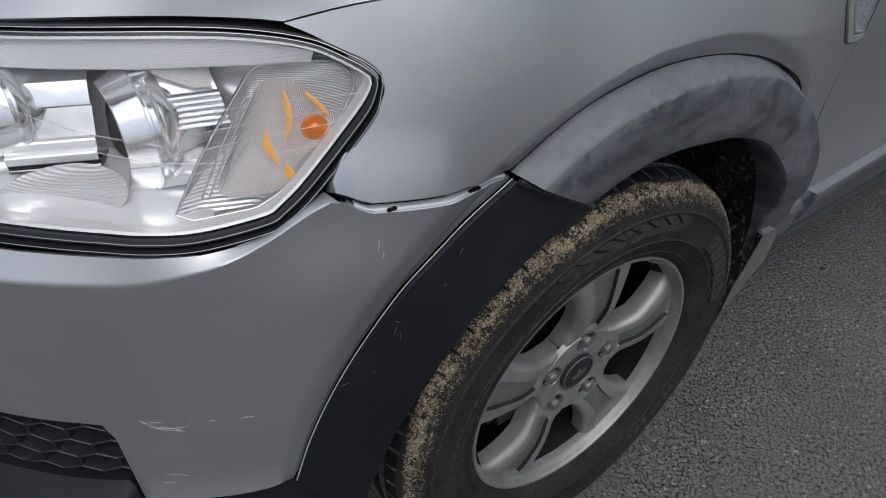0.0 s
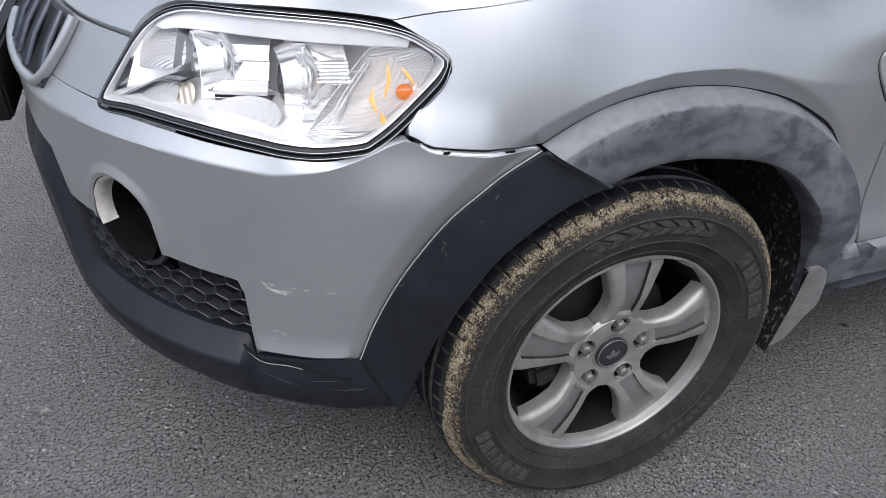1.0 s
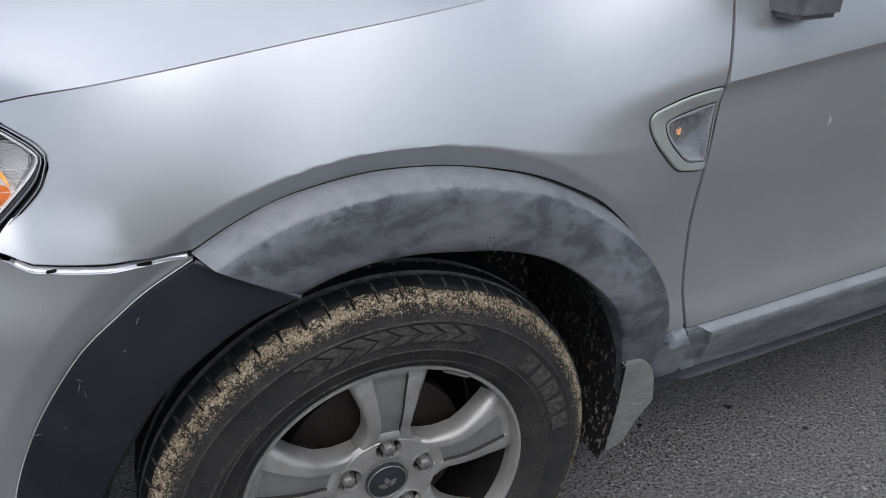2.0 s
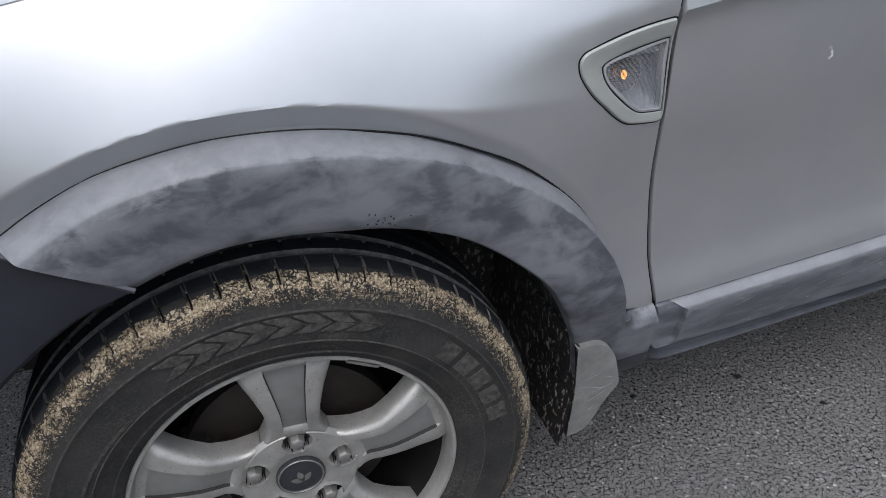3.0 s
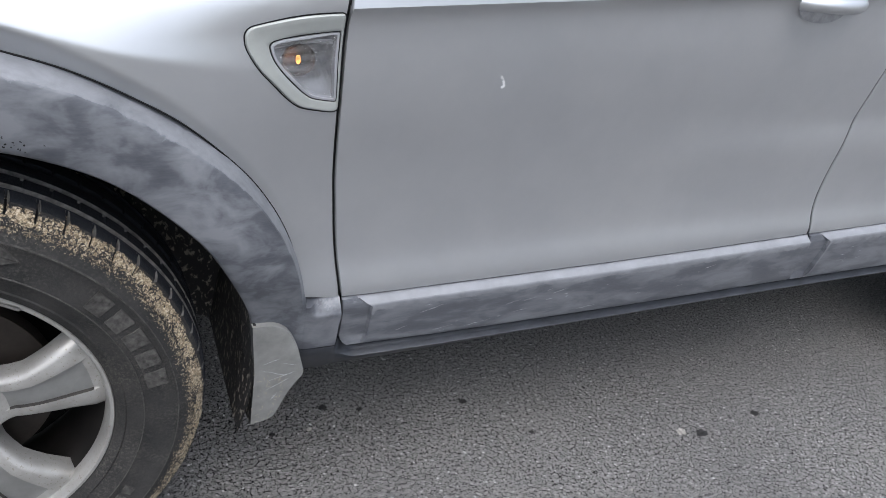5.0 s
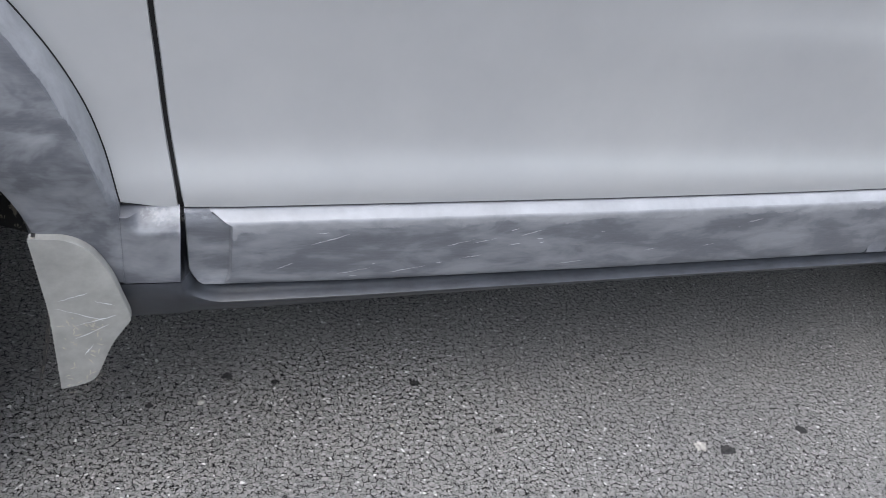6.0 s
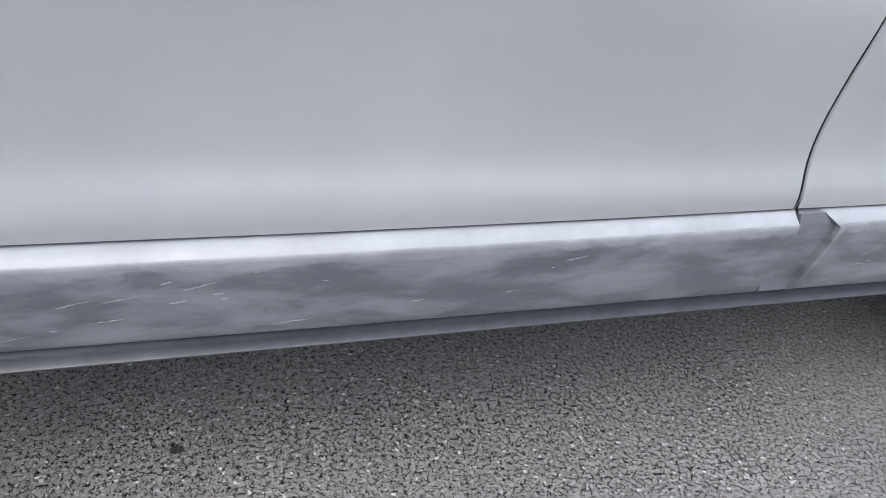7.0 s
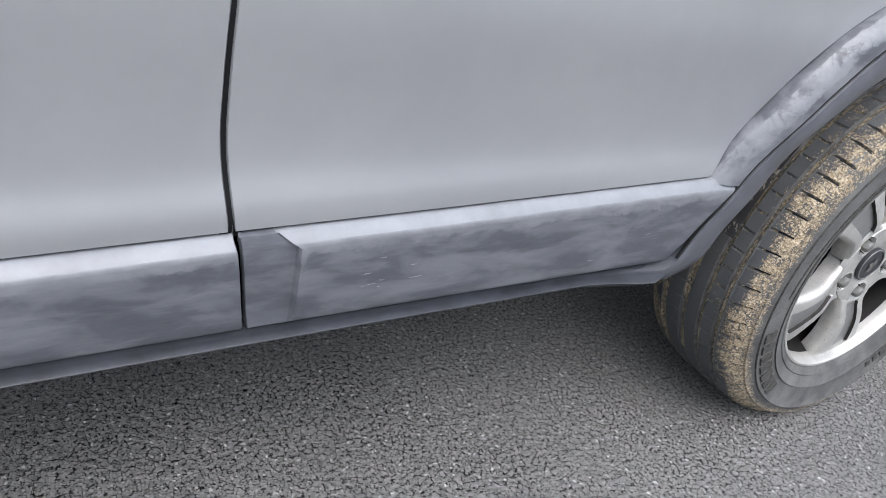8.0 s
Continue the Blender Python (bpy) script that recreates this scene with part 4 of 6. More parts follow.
def make_sill():
    rows = []
    prof = [(0.0, 0.095), (0.0, 0.084), (0.04, 0.077), (0.22, 0.070), (0.28, 0.066), (0.33, 0.060), (0.37, 0.0575), (0.42, 0.0585), (0.6, 0.067), (0.92, 0.083), (1.0, 0.092), (1.03, 0.14), (1.0, 0.30)]
    cols = [0.420 + 0.125 * k / 20 for k in range(21)] + [0.545 + 0.06 * k / 16 for k in range(1, 17)] + [0.605 + (2.172 - 0.605) * k / 90 for k in range(1, 91)]
    for i, (v, y) in enumerate(prof):
        row = []
        for x in cols:
            hi = strip_foot(x) - 0.003 + 0.020 * ease(0.600, 0.548, x) ** 2
            if x < 0.545:
                hi = 0.3735
            lo = float(np.interp(x, [0.42, 0.5, 0.64, 1.0, 1.38, 1.76, 2.06, 2.13, 2.18], [0.300, 0.300, 0.304, 0.319, 0.331, 0.341, 0.347, 0.351, 0.372]))
            z = hi + (lo - hi) * v
            deep = y - 0.004 - (0.030 if v > 0.3 else 0.014) * ease(2.02, 2.2, x) + 0.020 * ease(2.138, 2.172, x)
            flush = foot_y(z) + 0.0008 + 0.028 * v ** 1.6 if 0 < i < 11 else deep
            deep = flush + (deep - flush) * ease(0.543, 0.566, x)
            row.append((x, deep, z))
        rows.append(row)
    return sheet(rows)


both("sill", make_sill, make_plain("sill_plastic", (0.030, 0.033, 0.040), 0.40, 0.0, 0.35, 18.0, 0.4), "dark grey plastic sill with light scrapes")


def strip_y(x, z):
    v = (strip_top(x) - z) / (strip_top(x) - strip_foot(x))
    return 0.046 + float(np.interp(v, [0.0, 0.010, 0.075, 0.12, 0.3, 0.6, 0.93, 1.0], [-0.006, -0.009, -0.0190, -0.0202, -0.0165, -0.007, 0.004, 0.012])) - 0.0008


def rear_y(z):
    """The rear flare's seat, drawn in towards its foot."""
    return 0.042 + 0.011 * ease(0.64, 0.54, z) + 0.013 * ease(0.52, 0.42, z) + 0.14 * max(0.0, 0.405 - z)


def make_rear_flare(inner, outer, offs):
    def make():
        a, b = spline(outer, 60), spline(inner, 60)
        rows = []
        for v, off in offs:
            row = []
            for p, q in zip(a, b):
                x, z = p[0] + (q[0] - p[0]) * v, p[1] + (q[1] - p[1]) * v
                row.append((x, (door_in(p[0], p[1]) + 0.004 if off == 0 else rear_y(z) + 0.016 * ease(2.165, 2.120, x)) - off, z))
            rows.append(row)
        return sheet(rows, wear=lambda i, k: 0.5 if 1 < i < 5 else 0.0)
    return make


OFFS_OUT = ((0.0, 0.0), (0.0, 0.004), (0.05, 0.010), (0.3, 0.022), (0.5, 0.026), (0.93, 0.028), (0.98, 0.024), (1.0, 0.005), (1.0, -0.03))
OFFS_IN = ((0.10, -0.03), (0.10, 0.022), (0.13, 0.027), (0.3, 0.028), (0.7, 0.024), (0.95, 0.016), (1.0, 0.008), (1.0, -0.04))
both("rear_door_flare", make_rear_flare(REAR_MID[:8] + [(2.2130, 0.527)], REAR_FLARE[:-1] + [(2.165, 0.529)], OFFS_OUT), SANDED, "grey flare on the rear door")
both("rear_arch_flare", make_rear_flare(REAR_IN, REAR_MID, OFFS_IN), make_plain("arch_edge_plastic", (0.085, 0.089, 0.101), 0.45, 0.0, 0.3, 14.0), "grey inner flare behind the door gap")


def make_quarter():
    """Rear side panel and the back of the flare, past the rear wheel."""
    rows = []
    for k in range(31):
        x = 2.41 + (3.62 - 2.41) * k / 30
        d = 0.46 ** 2 - (x - 2.707) ** 2
        lo = max(0.42, 0.385 + math.sqrt(d) if d > 0 else 0.42) + 0.02
        if x < 2.70:
            lo = max(lo, float(np.interp(x, [2.41, 2.46, 2.56, 2.70], [0.79, 0.812, 0.846, 0.864])))
        rows.append([P(x, lo + (1.06 - lo) * j / 16) + Vector((0, 0.25 * ease(3.2, 3.7, x), 0)) for j in range(17)])
    return sheet(rows, 0.02)


both("rear_quarter_panel", make_quarter, PAINT)


def make_rear_flare_tail():
    rows = []
    for v, off in OFFS_IN:
        row = []
        for k in range(31):
            a = radians(92 - 95 * k / 30)
            r = 0.47 + (0.385 - 0.47) * v
            row.append((2.707 + r * math.cos(a), 0.028 - off, 0.372 + r * math.sin(a)))
        rows.append(row)
    return sheet(rows)


both("rear_flare_tail", make_rear_flare_tail, SANDED)


def make_upper():
    """Pillars, roof and tail above the belt line, as rings from nose to tail."""
    bm = bmesh.new()
    rows = []
    for x, z, w in ((0.30, 1.075, 0.75), (0.62, 1.30, 0.70), (0.95, 1.52, 0.64), (1.25, 1.63, 0.60), (1.8, 1.69, 0.59), (2.4, 1.69, 0.58), (3.0, 1.64, 0.56), (3.35, 1.55, 0.54), (3.55, 1.30, 0.58), (3.62, 1.06, 0.64)):
        rows.append([(x + 0.10 * abs(t) ** 2, CY + w * t, z - 0.05 * abs(t) ** 3) for t in [j / 10 - 1 for j in range(21)]])
    return sheet(rows)


roof = part("roof", make_upper(), PAINT, car)


def make_windscreen():
    rows = []
    for k in range(13):
        x = 0.38 + 0.52 * k / 12
        z = float(np.interp(x, [0.30, 0.62, 0.95], [1.075, 1.30, 1.52]))
        w = float(np.interp(x, [0.30, 0.62, 0.95], [0.75, 0.70, 0.64]))
        rows.append([(x + 0.10 * abs(t) ** 2 - 0.006, CY + w * t, z - 0.05 * abs(t) ** 3 + 0.008) for t in [0.9 * (j / 10 - 1) for j in range(21)]])
    return sheet(rows)


part("windscreen", make_windscreen(), make_plain("dark_glass", (0.012, 0.014, 0.015), 0.06), roof, "dark windscreen")


def make_side_glass():
    rows = []
    for j in range(9):
        v = j / 8
        row = []
        for k in range(31):
            u = k / 30
            x0, x1 = 0.62 + 0.72 * v, 3.35 - 0.25 * v
            row.append((x0 + (x1 - x0) * u, 0.082 + 0.245 * v, 1.058 + (1.60 - 1.058) * v ** 0.95))
        rows.append(row)
    return sheet(rows)


both("side_window", make_side_glass, make_plain("dark_window", (0.012, 0.014, 0.015), 0.06), "dark tinted side glass")


def make_tail():
    rows = []
    for z in (0.40, 0.55, 0.75, 0.95, 1.07):
        rows.append([(3.62 + 0.10 * (1 - abs(t) ** 3) - 0.02 * (z - 0.4), CY + 0.70 * t, z) for t in [j / 10 - 1 for j in range(21)]])
    return sheet(rows, 0.02)


part("rear_bumper", make_tail(), PAINT, car)


def make_core():
    """The dark inner structure behind the seams and under the floor."""
    bm = bmesh.new()
    box(bm, 1.55, CY, 0.76, 1.32, 1.60, 0.52)
    box(bm, 1.36, CY, 0.34, 1.6, 1.50, 0.10)
    box(bm, 3.28, CY, 0.62, 0.42, 1.30, 0.5)
    box(bm, -0.02, CY, 0.62, 0.85, 0.98, 0.5)
    box(bm, -0.56, CY, 0.62, 0.24, 0.95, 0.34)
    box(bm, 2.707, CY, 0.66, 0.9, 1.10, 0.5)
    return bm


part("inner_structure", make_core(), DARK, car, smooth=0)


def make_liner_mesh(cx, a0, a1, deep):
    def make():
        rows = []
        for y in (0.035, 0.06, 0.10, 0.17, 0.25, deep):
            row = []
            for k in range(61):
                a = radians(a0 + (a1 - a0) * k / 60)
                r = 0.430 - 0.012 * math.cos(a) + 0.006 * math.sin(9 * a) * (1 if y > 0.05 else 0)
                row.append((cx + r * math.cos(a), y + (0.02 if y > 0.04 else 0), 0.372 + r * math.sin(a)))
            rows.append(row)
        rows.append([(cx + 0.1 * math.cos(radians(a0 + (a1 - a0) * k / 60)), deep + 0.02, 0.372 + 0.1 * math.sin(radians(a0 + (a1 - a0) * k / 60))) for k in range(61)])
        return sheet(rows)
    return make


both("front_arch_liner", make_liner_mesh(0.0, -20, 178, 0.34), LINER, "black arch liner spattered with dried mud")
both("rear_arch_liner", make_liner_mesh(2.707, -10, 172, 0.34), LINER)


def flap_out(z):
    return 0.0135 + 0.036 * max(0.0, (0.446 - z) / 0.22)


def make_flap():
    """Mud flap: an outer plate with a rounded top and a hooked rear corner, its edge turned inwards."""
    out = [(0.409, 0.446), (0.425, 0.4465), (0.441, 0.445), (0.455, 0.437), (0.466, 0.424), (0.479, 0.396), (0.487, 0.366), (0.494, 0.335), (0.486, 0.318), (0.476, 0.300), (0.469, 0.283), (0.462, 0.262), (0.453, 0.240), (0.440, 0.232), (0.417, 0.226)]
    edge = spline(out, 64)
    rows = []
    for dy, g in ((0.012, 1.0), (0.0022, 1.0), (0.0006, 0.99), (0.0, 0.965), (0.0, 0.8), (0.0, 0.6), (0.0, 0.3), (0.0, 0.0)):
        row = []
        for x, z in edge:
            f = 0.409 + 0.008 * min(1.0, (0.446 - z) / 0.10)
            row.append((f + (x - f) * g, flap_out(z) + dy, z))
        rows.append(row)
    return sheet(rows)


def make_flap_sheet():
    """The cross sheet of the flap, behind the tyre."""
    rows = []
    for z in (0.446, 0.41, 0.37, 0.33, 0.29, 0.25, 0.226):
        v = (0.446 - z) / 0.22
        rows.append([(0.411 + 0.006 * min(1.0, v * 2) - 0.012 * math.sin(math.pi * min(1, t / 0.24)) * v, flap_out(z) + 0.002 + t, z + 0.12 * t * v) for t in (0.0, 0.02, 0.06, 0.10, 0.14, 0.18)])
    return sheet(rows, 0.004)


flap = both("mud_flap", make_flap, FLAP, "worn grey plastic mud flap")
part("flap_sheet", make_flap_sheet(), LINER, flap)


# ---------------------------------------------------------------- wheels
SPOKES = 5


def make_tyre_mesh(sink):
    bm = bmesh.new()
    prof = [(0.216, 0.030), (0.219, 0.021), (0.228, 0.012), (0.233, 0.010), (0.235, 0.0085), (0.237, 0.010), (0.255, 0.003), (0.258, 0.0012), (0.261, 0.0022), (0.285, -0.001), (0.300, 0.000), (0.303, -0.0015), (0.306, 0.0015), (0.318, 0.006), (0.3215, 0.0065), (0.3225, 0.010), (0.3255, 0.0115), (0.333, 0.017), (0.339, 0.024), (0.343, 0.031), (0.3455, 0.040), (0.3465, 0.050)]
    for y in (0.058, 0.092, 0.124, 0.158):
        r = 0.3475 + 0.0025 * (1 - abs(y - 0.108) / 0.05)
        prof += [(r, y - 0.0071), (r, y - 0.0055), (r - 0.007, y - 0.004), (r - 0.007, y + 0.004), (r, y + 0.0055)]
        if y < 0.15:
            prof += [(r + 0.0005, y + 0.017)]
    prof += [(0.3465, 0.166), (0.3455, 0.176), (0.339, 0.192), (0.333, 0.199), (0.318, 0.210), (0.285, 0.216), (0.235, 0.206), (0.216, 0.186)]
    prof = [(r, y + 0.022 * ease(0.10, 0.17, y)) for r, y in prof]
    worn = [k for k, (r_, y_) in enumerate(prof) if k and y_ < 0.14 and r_ > 0.345 and abs(y_ - prof[k - 1][1] - 0.0016) < 4e-4]
    pitches = 64
    cuts = (0.0, 0.075, 0.12, 0.54, 0.58, 0.66, 0.70, 0.96)
    rings = []
    for r, y in prof:
        ring = []
        for k in range(pitches):
            for j, c in enumerate(cuts):
                a = 2 * math.pi * (k + c + 0.14 * ease(0.012, 0.06, y) ** 1.5) / pitches
                rr = r
                if j < 2 and 0.0105 < y < 0.0455 and r > 0.324:
                    rr -= 0.006 * ease(0.012, 0.026, y)
                if 0.064 < y < 0.086 and j in (4, 5) or 0.13 < y < 0.152 and j in (4, 5):
                    rr -= 0.003
                px, pz = rr * math.cos(a), rr * math.sin(a)
                push = 0.0
                if pz < -sink:
                    push = -sink - pz
                    pz = -sink + 0.0005
                if 0.22 < r < 0.33 and pz < -0.2:
                    bulge = 0.006 * ease(-0.2, -0.33, pz)
                    ring.append(bm.verts.new((px, y - bulge if y < 0.108 else y + bulge, pz)))
                else:
                    ring.append(bm.verts.new((px, y, pz)))
        rings.append(ring)
    m = len(rings[0])
    for i, (a, b) in enumerate(zip(rings, rings[1:])):
        for k in range(m):
            f = bm.faces.new((a[k], a[(k + 1) % m], b[(k + 1) % m], b[k]))
            y0, y1 = prof[i][1], prof[i + 1][1]
            if i + 1 in worn or k % len(cuts) in (1, 7) and 0.030 < y0 < 0.042:
                f.material_index = 2
            if k % len(cuts) == 0 and (a[k].co.xz.length > 0.318) and 0.014 < a[k].co.y < 0.05 and 0.014 < b[k].co.y < 0.05:
                f.material_index = 1
    return bm


def make_sidewall():
    """Raised pattern on the outer sidewall: rows of slanting bars and plain blocks where the lettering stands."""
    bm = bmesh.new()

    def slab(a0, a1, r0, r1, lean=0.0, high=0.0022):
        vs = []
        for a, rr, sh in ((a0, r0, 0), (a1, r0, 0), (a1, r1, lean), (a0, r1, lean)):
            ang = radians(a + sh)
            y = float(np.interp(rr, [0.235, 0.258, 0.285, 0.303, 0.318], [0.0085, 0.0012, -0.001, -0.0012, 0.006]))
            vs.append((rr * math.cos(ang), y, rr * math.sin(ang)))
        top = [bm.verts.new((x, y - high, z)) for x, y, z in vs]
        base = [bm.verts.new((x, y + 0.002, z)) for x, y, z in vs]
        bm.faces.new(top)
        for k in range(4):
            bm.faces.new((top[k], top[(k + 1) % 4], base[(k + 1) % 4], base[k]))
    for k in range(8):
        slab(62 + 6.2 * k, 66.6 + 6.2 * k, 0.288, 0.300, 4.0)
        slab(66 + 6.2 * k, 70.6 + 6.2 * k, 0.275, 0.287, -4.0)
    for k in range(5):
        slab(8 + 7.4 * k, 13.2 + 7.4 * k, 0.268, 0.296, 0.5)
    for k in range(7):
        slab(196 + 5.5 * k, 199.8 + 5.5 * k, 0.270, 0.296, 0.0)
        slab(300 + 4.2 * k, 302.6 + 4.2 * k, 0.268, 0.282, 0.0)
    for k in range(12):
        slab(128 + 4.5 * k, 131.6 + 4.5 * k, 0.262 + 0.001 * k, 0.266 + 0.001 * k, 1.0, 0.001)
    return bm


def make_rim_mesh():
    bm = bmesh.new()
    lathe(bm, [(0.214, 0.034), (0.2215, 0.026), (0.2225, 0.020), (0.2205, 0.0165), (0.2165, 0.0165), (0.2150, 0.0185), (0.2138, 0.0230), (0.2128, 0.0275), (0.2115, 0.0300), (0.2105, 0.036), (0.2095, 0.046)], 120)
    return bm


def make_barrel_mesh():
    bm = bmesh.new()
    lathe(bm, [(0.2096, 0.046), (0.2030, 0.060), (0.1935, 0.10), (0.190, 0.15), (0.205, 0.185), (0.219, 0.205)], 120)
    return bm


def make_spoke_mesh(q):
    bm = bmesh.new()
    # spokes with a sunk middle panel between two ribs
    prof = [(-1.0, 0.036), (-1.0, 0.014), (-0.95, 0.006), (-0.86, 0.0015), (-0.78, 0.0), (-0.44, 0.0), (-0.425, 0.006), (0.0, 0.005), (0.425, 0.006), (0.44, 0.0), (0.78, 0.0), (0.86, 0.0015), (0.95, 0.006), (1.0, 0.014), (1.0, 0.036)]
    for q in (q,):
        a0 = 2 * math.pi * q / SPOKES
        rows = []
        for r in (0.074, 0.079, 0.083, 0.0885, 0.094, 0.101, 0.114, 0.132, 0.150, 0.168, 0.186, 0.199, 0.206, 0.2115):
            half = float(np.interp(r, [0.074, 0.080, 0.084, 0.090, 0.100, 0.13, 0.165, 0.208], [0.0465, 0.0495, 0.0455, 0.0395, 0.0355, 0.037, 0.047, 0.064]))
            face = 0.0352 - 0.012 * ease(0.082, 0.135, r) * (1 - 0.35 * ease(0.15, 0.205, r)) + 0.006 * ease(0.195, 0.21, r) + 0.005 * ease(0.0820, 0.0760, r)
            panel = ease(0.0885, 0.096, r) * (1 - ease(0.199, 0.203, r))
            row = []
            for t, d in prof:
                sunk = d if abs(t) > 0.5 or abs(t) in (0.44,) else d * panel
                x = half * t + 0.016 * ease(0.08, 0.2, r) ** 1.5 * 0.3
                ang = a0 + x / r
                row.append((r * math.cos(ang), face + sunk, r * math.sin(ang)))
            rows.append(row)
        bm.free()
        # the panel's floor, and the shadow of its stepped edges painted dark
        return sheet(rows, tint=lambda i, k: 1 if 4 <= i <= 10 and 6 <= k <= 7 else (2 if 4 <= i <= 10 and k in (5, 8) else 0))


def make_hub_mesh():
    # hub with sunk nut seats
    nuts = [(0.064 * math.cos(2 * math.pi * q / SPOKES), 0.064 * math.sin(2 * math.pi * q / SPOKES)) for q in range(SPOKES)]
    rows = []
    for j in range(33):
        r = 0.084 * j / 32
        row = []
        for k in range(180):
            a = 2 * math.pi * k / 180
            x, z = r * math.cos(a), r * math.sin(a)
            d = min(math.hypot(x - p, z - q) for p, q in nuts)
            y = 0.0355 + 0.004 * ease(0.05, 0.03, r) + 0.008 * ease(0.0785, 0.084, r) + 0.016 * ease(0.0195, 0.0165, d) - 0.0012 * ease(0.024, 0.020, d)
            row.append((x, y, z))
        rows.append(row)
    # seat faces are coloured dark for the shade in the nut pockets
    seat = {(j, k) for j in range(32) for k in range(180) if min(math.hypot(0.084 * (j + 0.5) / 32 * math.cos(2 * math.pi * (k + 0.5) / 180) - p, 0.084 * (j + 0.5) / 32 * math.sin(2 * math.pi * (k + 0.5) / 180) - q) for p, q in nuts) < 0.0180}
    return sheet(rows, close=True, tint=lambda i, k: 1 if (i, k) in seat else 0)


def wheel_meshes():
    nut = bmesh.new()
    for y0, y1, r0, r1 in ((0.054, 0.049, 0.0118, 0.0118), (0.049, 0.048, 0.0118, 0.0108), (0.048, 0.0385, 0.0108, 0.0104), (0.0385, 0.0362, 0.0104, 0.0088), (0.0362, 0.0350, 0.0088, 0.0055), (0.0350, 0.0346, 0.0055, 0.0004)):
        a = [nut.verts.new((r0 * math.cos(radians(60 * k)), y0, r0 * math.sin(radians(60 * k)))) for k in range(6)]
        b = [nut.verts.new((r1 * math.cos(radians(60 * k)), y1, r1 * math.sin(radians(60 * k)))) for k in range(6)]
        for k in range(6):
            nut.faces.new((a[k], a[(k + 1) % 6], b[(k + 1) % 6], b[k]))
    bmesh.ops.remove_doubles(nut, verts=nut.verts, dist=1e-5)
    return nut


def build_wheel(cx, cy, turn, tyre_mat, side, paint=None, name="wheel"):
    paint = paint or RIM
    loc = (cx, cy, 0.340)
    wheel = part(name, make_hub_mesh(), [paint, GRIME_SHADE], car, "dusty silver five-spoke alloy wheel", loc=loc)
    spin = Matrix.Rotation(-turn, 4, "Y")

    def child(label_name, bm, material, parent, label=""):
        ob = part(label_name, bm, material, parent, label)
        ob.matrix_parent_inverse = Matrix.Identity(4)
        return ob
    child("tyre", make_tyre_mesh(0.340), [tyre_mat, BLACK, WORN], wheel, "muddy black tyre with worn shoulder blocks")
    tagged(child("tyre_relief", make_sidewall(), RELIEF, wheel), kind="stuff").rotation_euler = (0, turn, 0)
    for r, y in ((0.2590, 0.0008), (0.3045, -0.0008)):
        bm = bmesh.new()
        lathe(bm, [(r - 0.0011, y + 0.0020), (r - 0.0005, y - 0.0008), (r + 0.0005, y - 0.0008), (r + 0.0011, y + 0.0020)], 120)
        child("sidewall_ridge", bm, RELIEF, wheel)
    child("rim", make_rim_mesh(), paint, wheel)
    child("barrel", make_barrel_mesh(), BARREL, wheel, "dirty inner barrel with its shade painted near-black")
    for q in range(SPOKES):
        child("spoke", make_spoke_mesh(q), [paint, PANEL, GRIME_SHADE], wheel)
    nut_bm = wheel_meshes()
    first = child("lug_nut", nut_bm, STEEL, wheel)
    for q in range(SPOKES):
        a = 2 * math.pi * q / SPOKES
        ob = first if q == 0 else first.copy()
        if q:
            scene.collection.objects.link(ob)
        ob.location = (0.064 * math.cos(a), -0.0065, 0.064 * math.sin(a))
    bm = bmesh.new()
    lathe(bm, [(0.0335, 0.040), (0.0335, 0.0335), (0.0322, 0.0325), (0.0295, 0.0325), (0.0285, 0.0340), (0.0, 0.0325)], 60)
    child("centre_cap", bm, CAP, wheel, "dark blue wheel cap with a silver badge")
    bm = bmesh.new()
    lathe(bm, [(0.0325, 0.0330), (0.0315, 0.0318), (0.0300, 0.0318), (0.0292, 0.0330)], 60)
    for a, l in ((90, 0.020), (35, 0.018), (145, 0.018)):
        ca, sa = math.cos(radians(a)), math.sin(radians(a))
        ring = []
        for t, w in ((0.0, 0.001), (0.35, 0.0048), (0.7, 0.0042), (1.0, 0.0006)):
            ring.append([bm.verts.new((ca * l * t - sa * w * sg, 0.0312, sa * l * t + ca * w * sg - 0.008)) for sg in (1, -1)])
        for p, q in zip(ring, ring[1:]):
            bm.faces.new((p[0], p[1], q[1], q[0]))
    child("badge", bm, STEEL, wheel)
    bm = bmesh.new()
    lathe(bm, [(0.05, 0.095), (0.148, 0.095), (0.148, 0.120), (0.05, 0.120)], 64)
    child("brake_disc", bm, DISC, wheel)
    bm = bmesh.new()
    for a in (150, 170, 190):
        box(bm, 0.125 * math.cos(radians(a)), 0.10, 0.125 * math.sin(radians(a)), 0.06, 0.07, 0.06, 0.012)
    child("brake_caliper", bm, GRIME_SHADE, wheel)
    # near-black disc closing the wheel, shade behind the spokes in its colour
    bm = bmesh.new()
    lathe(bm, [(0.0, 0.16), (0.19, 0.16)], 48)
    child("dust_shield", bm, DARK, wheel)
    if side < 0:
        wheel.matrix_world = Matrix.Translation((cx, 2 * CY - cy, 0.340)) @ Matrix.Rotation(math.pi, 4, "Z") @ spin
    else:
        wheel.matrix_world = Matrix.Translation(loc) @ spin
    # the tyre keeps its flat foot on the ground
    for ob in wheel.children:
        if ob.name.startswith("tyre"):
            ob.matrix_basis = spin.inverted()
    return wheel


front_wheel = build_wheel(0.0, -0.003, radians(13), TYRE_FRONT, 1)
